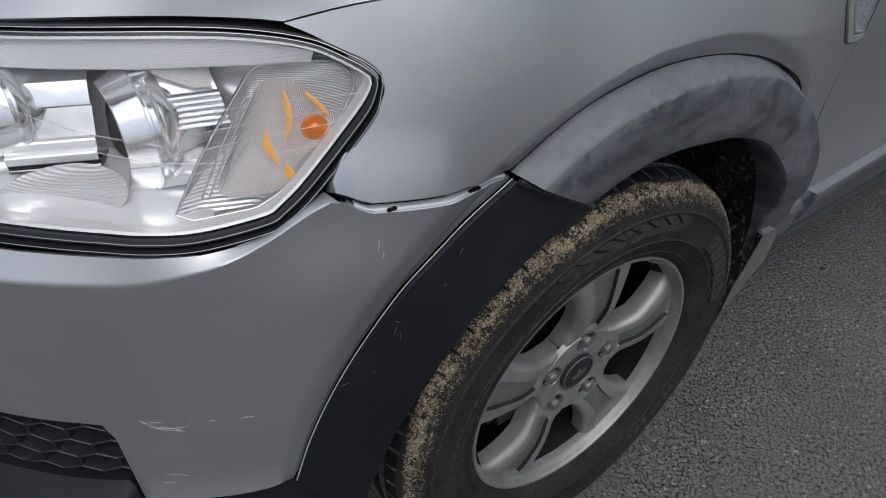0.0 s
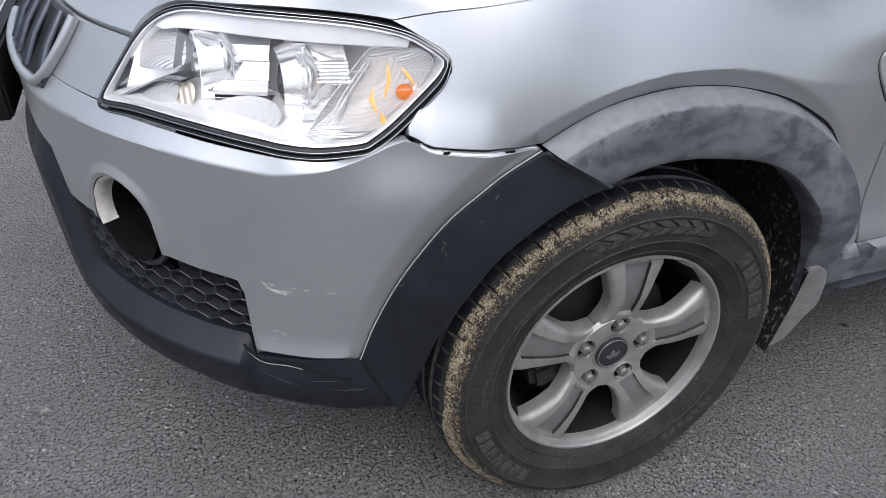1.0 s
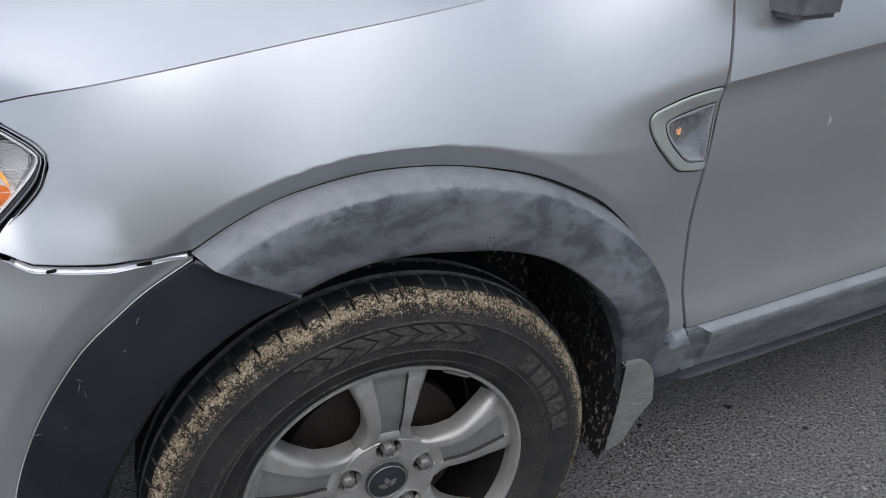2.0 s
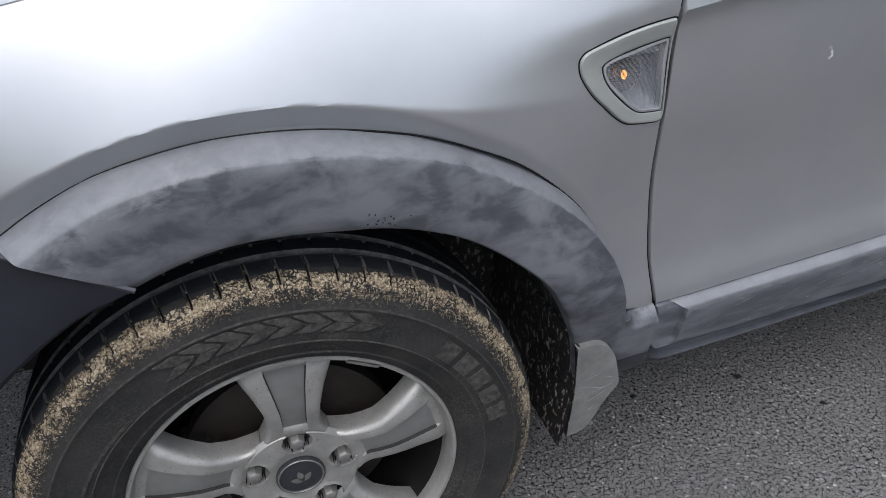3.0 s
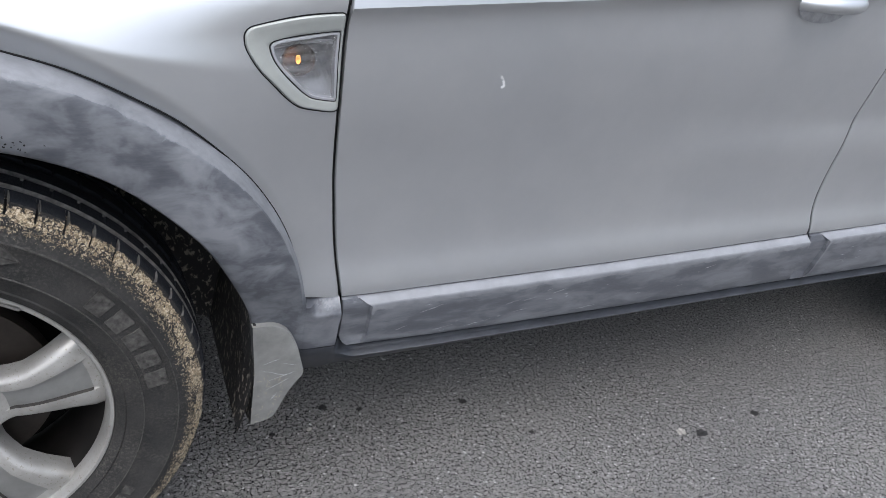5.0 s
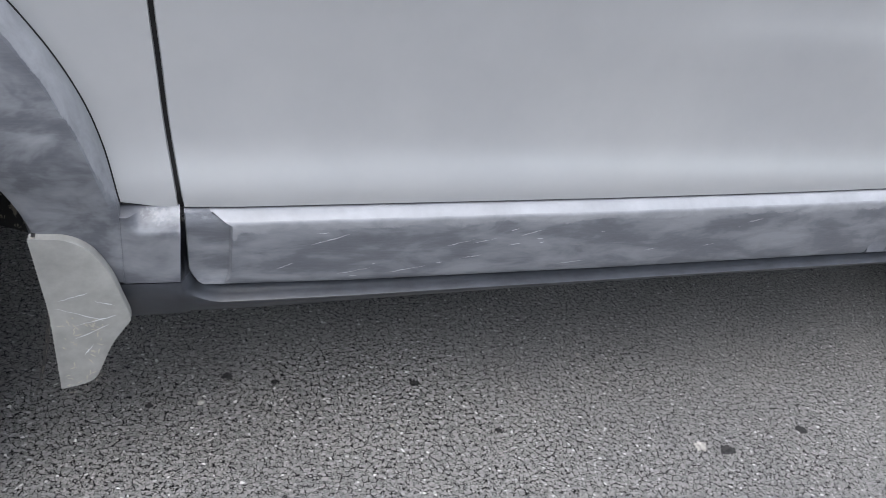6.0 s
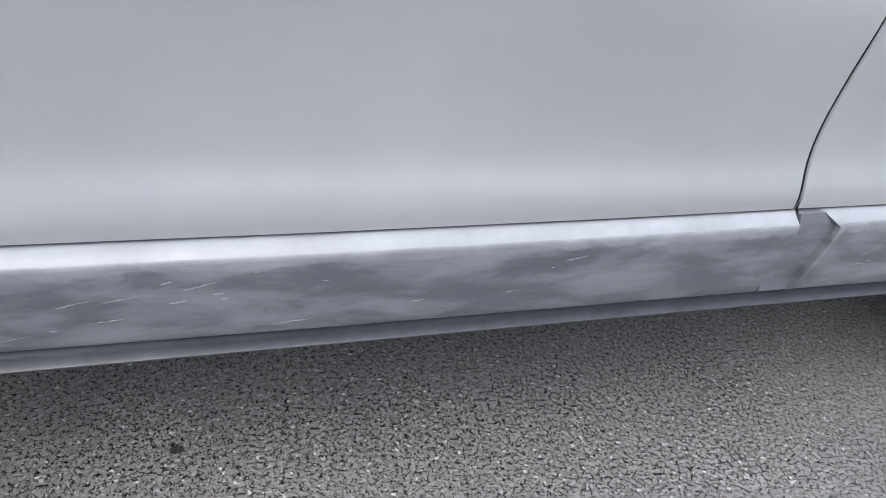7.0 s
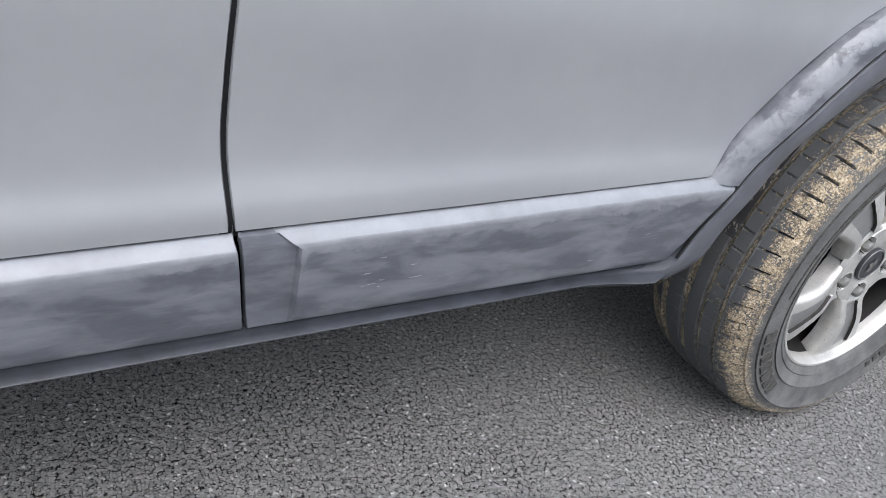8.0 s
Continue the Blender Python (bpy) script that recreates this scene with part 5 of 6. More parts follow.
build_wheel(2.700, -0.003, radians(66), TYRE_REAR, 1, RIM_PALER)
build_wheel(0.0, -0.003, radians(10), TYRE_FRONT, -1)
build_wheel(2.707, -0.003, radians(33), TYRE_REAR, -1)
bm = bmesh.new()
box(bm, 0.0, 0.0185, 0.2145, 0.046, 0.007, 0.006, 0.0015)
weight = part("balance_weight", bm, STEEL, front_wheel)
weight.matrix_parent_inverse = Matrix.Identity(4)
weight.matrix_basis = Matrix.Rotation(-(radians(60) - radians(90) - radians(13)), 4, "Y")


# ---------------------------------------------------------------- headlight
def closed(points, n):
    p = list(points)
    loop = spline([p[-2], p[-1]] + p + [p[0], p[1]], 400)
    arr = np.array(loop)
    i0 = int(np.argmin(np.hypot(arr[:200, 0] - p[0][0], arr[:200, 1] - p[0][1])))
    i1 = 200 + int(np.argmin(np.hypot(arr[200:, 0] - p[0][0], arr[200:, 1] - p[0][1])))
    body = arr[i0:i1]
    idx = np.linspace(0, len(body), n, endpoint=False)
    return [(float(np.interp(k, range(len(body)), body[:, 0])), float(np.interp(k, range(len(body)), body[:, 1]))) for k in idx]


LAMP = closed(LAMP_EDGE, 200)
LAMP_C = (-0.60, 0.873)


def along(s, z, depth):
    return L(s, z, -depth)


def grown(loop, wide):
    """A closed outline moved outwards; wide(nx, nz) gives by how much."""
    out = []
    n = len(loop)
    for k in range(n):
        a, c = np.array(loop[k - 4]), np.array(loop[(k + 4) % n])
        t = (c - a) / np.linalg.norm(c - a)
        nx, nz = t[1], -t[0]
        if (loop[k][0] - LAMP_C[0]) * nx + (loop[k][1] - LAMP_C[1]) * nz < 0:
            nx, nz = -nx, -nz
        w = wide(nx, nz)
        out.append((loop[k][0] + nx * w, loop[k][1] + nz * w))
    return out


def patch(outline, n, edge, sag, rings=(1.0, 0.93, 0.8, 0.6, 0.35, 0.0), smooth_outline=True):
    """A dished or swelling face inside an outline of (s, z) in the lamp."""
    pts = closed(outline, n) if smooth_outline else [tuple(p) for p in outline]
    c = np.mean(np.array(pts), axis=0)
    return sheet([[along(c[0] + (s - c[0]) * g, c[1] + (z - c[1]) * g, edge + sag * (1 - g * g)) for s, z in pts] for g in rings], close=True)


def wall(points, d0, d1, steps=3, shift=0.0):
    """A rib standing in the lamp along (s, z) points from depth d0 to d1."""
    return sheet([[along(s + shift * k / steps, z, d0 + (d1 - d0) * k / steps) for s, z in points] for k in range(steps + 1)])


def build_headlight(flip):
    def piece(name, bm, material, parent, label="", smooth=38):
        return part(name, mirrored(bm) if flip else bm, material, parent, label, smooth=smooth)
    rows = []
    for g in (0.992, 0.975, 0.95, 0.91, 0.85, 0.75, 0.6, 0.4, 0.2, 0.0):
        rows.append([along(LAMP_C[0] + (s - LAMP_C[0]) * g, LAMP_C[1] + (z - LAMP_C[1]) * g, 0.004 + 0.095 * (1 - g ** 7) * (0.7 + 0.3 * ease(-0.36, -0.50, s))) for s, z in LAMP])
    lamp = piece("headlight", sheet(rows, close=True), BOWL, car, "clear headlight unit with chrome reflectors and an amber bulb")
    piece("lens", sheet([[along(LAMP_C[0] + (s - LAMP_C[0]) * g, LAMP_C[1] + (z - LAMP_C[1]) * g, -0.002 - 0.004 * (1 - g ** 4)) for s, z in LAMP] for g in (0.995, 0.95, 0.85, 0.7, 0.5, 0.25, 0.0)], close=True), CLEAR, lamp)

    def wide(nx, nz):
        return 0.0072 + 0.0068 * ease(-0.2, -0.9, nz) + 0.0025 * ease(0.3, 0.9, nx)
    rim_rows = []
    for f, d in ((1.10, 0.020), (1.04, 0.004), (0.96, -0.001), (0.66, -0.0025), (0.60, 0.002), (0.50, 0.002), (0.44, -0.003), (0.10, -0.0035), (0.0, 0.0), (-0.15, 0.012)):
        rim_rows.append([along(s, z, d) for s, z in grown(LAMP, lambda a, c: f * wide(a, c))])
    for f in (0.34, 0.80):
        bm = bmesh.new()
        loop = [along(s, z, -0.0032) for s, z in grown(LAMP, lambda a, c: f * wide(a, c))]
        tube(bm, loop + loop[:1], 0.0006, 5)
        piece("gasket_line", bm, SMOKE, lamp)
    piece("gasket", sheet(rim_rows, close=True), GASKET, lamp)
    rows = [[along(s, z, d) for s, z in grown(LAMP, lambda a, c: -w)] for w, d in ((0.0002, 0.0005), (0.0008, -0.001), (0.0030, -0.0006), (0.0036, 0.002), (0.0040, 0.010))]
    piece("lens_edge", sheet(rows, close=True), LENS_EDGE, lamp)
    # brow shelf under the upper edge
    top = spline([(-0.835, 0.918), (-0.80, 0.934), (-0.74, 0.944), (-0.629, 0.945), (-0.527, 0.942), (-0.447, 0.9365), (-0.388, 0.928)], 50)
    low = spline([(-0.812, 0.914), (-0.777, 0.919), (-0.70, 0.922), (-0.629, 0.921), (-0.528, 0.918), (-0.448, 0.917), (-0.392, 0.9185)], 50)
    piece("brow", sheet([[along(a[0], a[1], 0.006) for a in top]] + [[along(a[0] + (c[0] - a[0]) * v, a[1] + (c[1] - a[1]) * v, 0.006 + 0.004 * v) for a, c in zip(top, low)] for v in (0.4, 0.8, 0.97)] + [[along(c[0], c[1] - 0.001, 0.013) for c in low], [along(c[0], c[1] - 0.001, 0.05) for c in low]]), BROW_RIBS, lamp)
    # round units: axis points to the front
    ax = Vector((-0.996, -0.071, 0.050)).normalized()
    wd = ax.cross(Vector((0, 0, 1))).normalized()
    up = wd.cross(ax)

    def barrel(c, prof, seg=56):
        return sheet([[c + ax * d + (wd * math.cos(2 * math.pi * k / seg) + up * math.sin(2 * math.pi * k / seg)) * r for k in range(seg)] for r, d in prof], close=True)
    c = Vector((-0.5385, 0.172, 0.858))
    unit = piece("projector", barrel(c, [(0.046, -0.070), (0.049, -0.046), (0.0545, -0.043), (0.0560, -0.039), (0.0560, -0.033), (0.0515, -0.030), (0.0515, -0.026), (0.0575, -0.024), (0.0592, -0.0225), (0.0592, -0.0205), (0.0580, -0.0190), (0.0498, -0.0005), (0.0488, 0.0008), (0.0470, 0.0008)]), CHROME, lamp)
    piece("projector_ring", barrel(c, [(0.0470, 0.0008), (0.0458, 0.0), (0.0400, -0.0034), (0.0330, -0.0074), (0.0312, -0.0082), (0.0305, -0.0095)]), FLOOR, unit)
    piece("projector_throat", barrel(c, [(0.0305, -0.0095), (0.0300, -0.013), (0.0285, -0.015), (0.0255, -0.016)]), BLACK, unit)
    piece("projector_glass", barrel(c, [(0.0255, -0.015), (0.0235, -0.010), (0.018, -0.0055), (0.010, -0.0030), (0.0, -0.002)]), GLASS, unit)
    piece("projector_core", barrel(c, [(0.0250, -0.0160), (0.0215, -0.0150), (0.0190, -0.0095), (0.0125, -0.0070), (0.0105, -0.0085), (0.0, -0.0080)]), BEIGE, unit)
    for a in (78, 100):
        bm = bmesh.new()
        q = c - ax * 0.030 + (wd * math.cos(radians(a)) + up * math.sin(radians(a))) * 0.0555
        box(bm, q.x, q.y, q.z, 0.018, 0.010, 0.008, 0.002)
        piece("projector_lug", bm, CHROME, unit)
    c2 = Vector((-0.636, 0.236, 0.872))
    beam = piece("main_beam", barrel(c2, [(0.048, -0.070), (0.050, -0.044), (0.0535, -0.042), (0.055, -0.038), (0.055, -0.033), (0.0505, -0.030), (0.0500, -0.012), (0.0490, -0.004), (0.0475, 0.0)]), CHROME, lamp)
    piece("beam_ring", barrel(c2, [(0.0475, 0.0), (0.0468, 0.0014), (0.0450, 0.0010), (0.0420, -0.003)]), FLOOR, beam)
    piece("beam_reflector", barrel(c2, [(0.0420, -0.003), (0.036, -0.020), (0.024, -0.034), (0.010, -0.042), (0.0, -0.043)]), CHROME, beam)
    # link between the two units: a leaning panel under a bright hood, over a stepped chrome block with a slot
    a0, a1 = Vector((-0.612, 0.205, 0.858)), Vector((-0.545, 0.176, 0.858))
    front = Vector((-0.40, -0.92, 0.0)).normalized()
    rise = Vector((0, 0, 1))

    def across(name, prof, material, parent, n=8):
        """A bar from unit to unit with a profile of (out, height)."""
        return piece(name, sheet([[a0 + (a1 - a0) * k / n + front * o + rise * h for k in range(n + 1)] for o, h in prof]), material, parent, smooth=25)
    across("link_hood", ((-0.050, 0.056), (-0.030, 0.055), (-0.012, 0.049), (-0.003, 0.034), (-0.002, 0.0315), (-0.006, 0.0305)), CHROME, lamp)
    across("link_panel", ((-0.006, 0.0305), (0.000, 0.022), (0.006, 0.012), (0.009, 0.008)), SMOKE, lamp)
    block = across("link_block", ((0.006, 0.008), (0.013, 0.0075), (0.0145, 0.006), (0.0150, 0.000), (0.0165, -0.001), (0.0200, -0.0015), (0.0212, -0.003), (0.0212, -0.0090), (0.0200, -0.0102)), RING, lamp)
    across("slot", ((0.0202, -0.0100), (0.0190, -0.0112), (0.0190, -0.0138), (0.002, -0.0150)), BLACK, block)
    across("slot_lip", ((0.010, -0.0140), (0.0200, -0.0142), (0.0206, -0.0150), (0.0200, -0.0178), (0.006, -0.0210), (-0.020, -0.0220)), SMOKE, block)
    # fluted reflector beside the projector, with a dark hatched hood above and a stepped foot below

    def beside(name, prof, material, x0, x1, n=10):
        """A panel along the car beside the projector with a profile of (depth, height)."""
        return piece(name, sheet([[Vector((x0 + (x1 - x0) * k / n, d - 0.34 * (x0 + (x1 - x0) * k / n + 0.516), z + 0.03 * (x0 + (x1 - x0) * k / n + 0.516))) for k in range(n + 1)] for d, z in prof]), material, lamp, smooth=20)
    flutes = []
    for k in range(6):
        z = 0.8935 - 0.0042 * k
        flutes += [(0.158 - 0.003 * k, z), (0.1535 - 0.003 * k, z - 0.0008), (0.1525 - 0.003 * k, z - 0.0026), (0.1550 - 0.003 * k, z - 0.0034)]
    beside("reflector_flutes", flutes, CHROME, -0.516, -0.448)
    beside("reflector_hood", ((0.215, 0.928), (0.190, 0.920), (0.172, 0.908), (0.162, 0.8965), (0.158, 0.8935)), FLOOR, -0.516, -0.448)
    top = spline([(-0.512, 0.926), (-0.490, 0.910), (-0.468, 0.9005), (-0.452, 0.8985)], 16)
    piece("hatched_hood", sheet([[Vector((x, 0.150 - 0.30 * (x + 0.516) + 0.9 * (z + (0.926 - z) * v - 0.895), z + (0.926 - z) * v)) for x, z in top] for v in (0.0, 0.3, 0.65, 1.0)]), RIBBED_GREY, lamp)
    beside("lower_panel", ((0.141, 0.8690), (0.150, 0.8660), (0.152, 0.8560), (0.149, 0.8440)), SMOKE, -0.516, -0.462)
    beside("stepped_foot", ((0.149, 0.8440), (0.141, 0.8425), (0.140, 0.8380), (0.134, 0.8370), (0.133, 0.8310), (0.127, 0.8300), (0.126, 0.8220)), RING, -0.520, -0.470)
    # bright shelf along the lower edge
    base = spline([(-0.860, 0.8235), (-0.799, 0.8285), (-0.695, 0.8250), (-0.608, 0.8165), (-0.545, 0.8110), (-0.505, 0.8105)], 40)
    piece("lamp_floor", sheet([[along(s, z + h, d) for s, z in base] for h, d in ((0.0, 0.004), (0.0015, 0.010), (0.005, 0.030), (0.010, 0.055), (0.020, 0.085))]), FLOOR, lamp)
    # ribbed reflectors beside the main beam and under the link
    piece("ribbed_reflector", patch([(-0.884, 0.866), (-0.880, 0.890), (-0.858, 0.911), (-0.811, 0.915), (-0.784, 0.908), (-0.766, 0.876), (-0.796, 0.864), (-0.861, 0.857)], 60, 0.030, -0.012), RIBBED_BIG, lamp)
    piece("ribbed_reflector", patch([(-0.831, 0.826), (-0.819, 0.839), (-0.790, 0.850), (-0.765, 0.853), (-0.757, 0.838), (-0.768, 0.822), (-0.80, 0.820)], 48, 0.024, -0.010), RIBBED, lamp)
    piece("lamp_socket", patch([(-0.768, 0.853), (-0.738, 0.855), (-0.728, 0.838), (-0.738, 0.824), (-0.768, 0.822), (-0.759, 0.838)], 40, 0.027, -0.004), BEIGE, lamp)
    piece("ribbed_reflector", patch([(-0.702, 0.826), (-0.680, 0.842), (-0.638, 0.851), (-0.600, 0.849), (-0.580, 0.836), (-0.586, 0.820), (-0.622, 0.8115), (-0.672, 0.812)], 56, 0.024, 0.008), RIBBED, lamp)
    edge = spline([(-0.862, 0.8265), (-0.83, 0.842), (-0.79, 0.858), (-0.748, 0.861)], 24)
    piece("divider", sheet([[along(s, z - h, d) for s, z in edge] for h, d in ((0.0, 0.052), (0.0, 0.014), (0.0015, 0.012), (0.003, 0.014), (0.004, 0.052))]), SMOKE, lamp)
    piece("divider", wall(spline([(-0.872, 0.83), (-0.868, 0.85), (-0.862, 0.874)], 10), 0.008, 0.05), SMOKE, lamp)
    piece("divider", wall(spline([(-0.782, 0.917), (-0.775, 0.89), (-0.770, 0.872)], 10), 0.012, 0.05), BROW, lamp)
    # indicator chamber: clear front, ribbed corner, inner bowl with a slanted wall
    cell = [(-0.538, 0.8165), (-0.513, 0.849), (-0.470, 0.892), (-0.446, 0.914), (-0.431, 0.9175), (-0.397, 0.9180), (-0.370, 0.9165), (-0.358, 0.908), (-0.360, 0.897), (-0.389, 0.862), (-0.421, 0.836), (-0.446, 0.8215), (-0.468, 0.8135), (-0.524, 0.811)]
    cell = [tuple(p) for p in chain([cell[0:3], cell[2:5], cell[4:8], cell[7:13], [cell[12], cell[13]], [cell[13], cell[0]]], (14, 6, 8, 16, 6, 3))][:-1]
    chamber = piece("indicator_chamber", patch(cell, 0, 0.016, 0.036, (1.0, 0.95, 0.85, 0.7, 0.4, 0.0), False), RIBBED_FINE, lamp)
    piece("indicator_cover", patch(cell, 0, 0.010, -0.002, (1.0, 0.7, 0.3, 0.0), False), CLEAR, chamber)
    bm = bmesh.new()
    tube(bm, [along(s, z, 0.0095) for s, z in cell] + [along(*cell[0], 0.0095)], 0.0009, 6)
    piece("cover_edge", bm, SMOKE, chamber)
    bm = bmesh.new()
    for d, o in ((0.012, 0.006), (0.014, 0.013)):
        tube(bm, [along(s + o, z, d) for s, z in spline([(-0.520, 0.8235), (-0.492, 0.861), (-0.458, 0.899)], 14)], 0.0009, 6)
    piece("chamber_line", bm, SMOKE, chamber)
    inner = closed([(-0.497, 0.826), (-0.474, 0.862), (-0.449, 0.896), (-0.436, 0.9045), (-0.416, 0.9055), (-0.407, 0.903), (-0.389, 0.886), (-0.380, 0.874), (-0.386, 0.863), (-0.4195, 0.843), (-0.445, 0.822)], 70)
    piece("indicator_bowl", patch(inner, 0, 0.014, 0.016, (1.0, 0.94, 0.8, 0.6, 0.3, 0.0), False), RIBBED_GREY, chamber)
    piece("slanted_wall", wall(spline([(-0.497, 0.826), (-0.474, 0.862), (-0.449, 0.893)], 12), 0.011, 0.032, 3, 0.010), SMOKE, chamber)
    q = along(-0.3985, 0.865, 0.020)
    bm = bmesh.new()
    bmesh.ops.create_uvsphere(bm, u_segments=28, v_segments=18, radius=0.0115, matrix=Matrix.Translation(q) @ Matrix.Diagonal((1.1, 1, 0.95, 1)))
    piece("indicator_bulb", bm, AMBER, chamber, "amber indicator bulb")
    # the bulb's reflections, painted as orange strips in the chamber
    for pts, w in (([(-0.421, 0.897), (-0.4205, 0.878), (-0.428, 0.858)], 0.0030), ([(-0.443, 0.869), (-0.446, 0.858), (-0.439, 0.843)], 0.0034), ([(-0.433, 0.841), (-0.430, 0.832), (-0.427, 0.8245)], 0.0040), ([(-0.402, 0.895), (-0.392, 0.885), (-0.386, 0.876)], 0.0026)):
        line = spline(pts, 14)
        rows = [[along(s + o * math.sin(math.pi * (0.1 + 0.8 * q / 14)), z + o * 0.3, 0.0125 + abs(o) * 0.25) for q, (s, z) in enumerate(line)] for o in (-w, -0.3 * w, 0.4 * w, w)]
        piece("amber_glint", sheet(rows), AMBER_GLINT_PAINT, chamber)
    # fine moulded lines in the lens
    for pts in ([(-0.515, 0.862), (-0.45, 0.868), (-0.372, 0.876)], [(-0.50, 0.875), (-0.44, 0.880), (-0.366, 0.886)], [(-0.53, 0.845), (-0.46, 0.853), (-0.388, 0.860)], [(-0.488, 0.889), (-0.43, 0.8925), (-0.358, 0.897)], [(-0.70, 0.905), (-0.62, 0.884), (-0.54, 0.868)], [(-0.60, 0.868), (-0.55, 0.858), (-0.49, 0.852)]):
        bm = bmesh.new()
        tube(bm, [along(s, z, 0.002) for s, z in spline(pts, 16)], 0.00035, 5)
        piece("lens_line", bm, LENS_EDGE, lamp)


build_headlight(False)
build_headlight(True)


# ---------------------------------------------------------------- side repeater
def build_marker(flip):
    def piece(name, bm, material, parent, label=""):
        return part(name, mirrored(bm) if flip else bm, material, parent, label)
    out = closed([(0.391, 0.860), (0.3925, 0.867), (0.398, 0.8725), (0.407, 0.8755), (0.427, 0.881), (0.447, 0.886), (0.473, 0.891), (0.500, 0.8945), (0.5085, 0.894), (0.510, 0.885), (0.5105, 0.844), (0.512, 0.795), (0.5125, 0.774), (0.509, 0.769), (0.500, 0.768), (0.469, 0.773), (0.457, 0.778), (0.444, 0.788), (0.428, 0.804), (0.412, 0.820), (0.400, 0.836), (0.393, 0.849)], 140)
    inn = closed(MARKER_IN, 140)
    c = (0.470, 0.832)

    def ring(pts, g, d):
        rows_ = []
        for s, z in pts:
            e = math.hypot(s - c[0], z - c[1])
            f = 1 + g / e
            rows_.append(P(c[0] + (s - c[0]) * f, c[1] + (z - c[1]) * f, -d))
        return rows_
    frame_rows = [ring(out, 0.0, 0.004), ring(out, -0.0002, -0.0012), ring(out, -0.0020, -0.0036), ring(out, -0.0045, -0.0040)]
    for v in (0.2, 0.4, 0.6, 0.8):
        a, d = ring(out, -0.0045, -0.0038), ring(inn, 0.0015, -0.0026)
        frame_rows.append([p + (q - p) * v for p, q in zip(a, d)])
    frame_rows += [ring(inn, 0.0015, -0.0026), ring(inn, 0.0006, -0.0018), ring(inn, 0.0, 0.004)]
    box_ = piece("side_repeater", sheet(frame_rows, close=True), REPEATER_TRIM, car, "satin grey trim with a clear indicator lens")
    piece("seal", sheet([ring(out, 0.0020, 0.004), ring(out, 0.0018, -0.0004), ring(out, 0.0002, -0.0006), ring(out, 0.0, 0.003)], close=True), BLACK, box_)
    piece("seal", sheet([ring(inn, 0.0008, 0.001), ring(inn, 0.0002, -0.0014), ring(inn, -0.0010, -0.0014), ring(inn, -0.0012, 0.003)], close=True), BLACK, box_)
    piece("lens_frame", sheet([ring(inn, -0.0012, 0.002), ring(inn, -0.0016, -0.0022), ring(inn, -0.0050, -0.0026), ring(inn, -0.0062, 0.0002), ring(inn, -0.0064, 0.008)], close=True), make_plain("dull_lens_frame", (0.36, 0.37, 0.39), 0.3, 0.3, 0.06, 20.0), box_)

    def fan(edge, bulge):
        return sheet([[P(c[0] + (s - c[0]) * g, c[1] + (z - c[1]) * g, -edge + bulge * (1 - g * g)) for s, z in inn] for g in (0.93, 0.7, 0.45, 0.2, 0.0)], close=True)
    piece("lens", fan(-0.001, 0.001), CLEAR_GRID, box_)
    piece("reflector", fan(0.006, -0.022), make_chrome("dull_reflector", (0.24, 0.245, 0.26), 0.28, 230.0, "X", 0.6), box_)
    rows = [[P(0.428 + 0.072 * u, 0.8465 + 0.008 * u + h, -0.007 - 0.010 * math.sin(math.pi * u)) for u in [k / 12 for k in range(13)]] for h in (0.0, 0.003, 0.006)]
    piece("mirror_rib", sheet(rows), LAMP_GREY, box_)
    bm = bmesh.new()
    q = P(0.459, 0.8325, -0.012)
    bmesh.ops.create_uvsphere(bm, u_segments=16, v_segments=10, radius=0.0044, matrix=Matrix.Translation(q) @ Matrix.Diagonal((0.7, 1, 1.3, 1)))
    piece("bulb", bm, LIT_AMBER, box_, "lit amber bulb")
    cup = [[P(0.459 + r * math.cos(2 * math.pi * k / 28) * 1.05, 0.8325 + r * math.sin(2 * math.pi * k / 28), -d) for k in range(28)] for r, d in ((0.0205, 0.0105), (0.0180, 0.0140), (0.0130, 0.0175), (0.0060, 0.0190), (0.0, 0.0195))]
    piece("bulb_cup", sheet(cup, close=True), make_plain("dark_bulb_cup", (0.045, 0.040, 0.038), 0.22, 0.5, 0.3, 200.0), box_)


build_marker(False)
build_marker(True)


# ---------------------------------------------------------------- mirror, handle, grille, plate
def build_mirror(flip):
    bm = bmesh.new()
    box(bm, 0.628, 0.022, 1.045, 0.082, 0.075, 0.13, 0.008)
    foot = part("door_mirror", mirrored(bm) if flip else bm, make_plain("mirror_grey", (0.12, 0.125, 0.13), 0.4), car, "dark grey door mirror on its foot")
    bm = bmesh.new()
    box(bm, 0.70, -0.10, 1.18, 0.13, 0.22, 0.15, 0.03)
    part("mirror_head", mirrored(bm) if flip else bm, BLACK, foot)


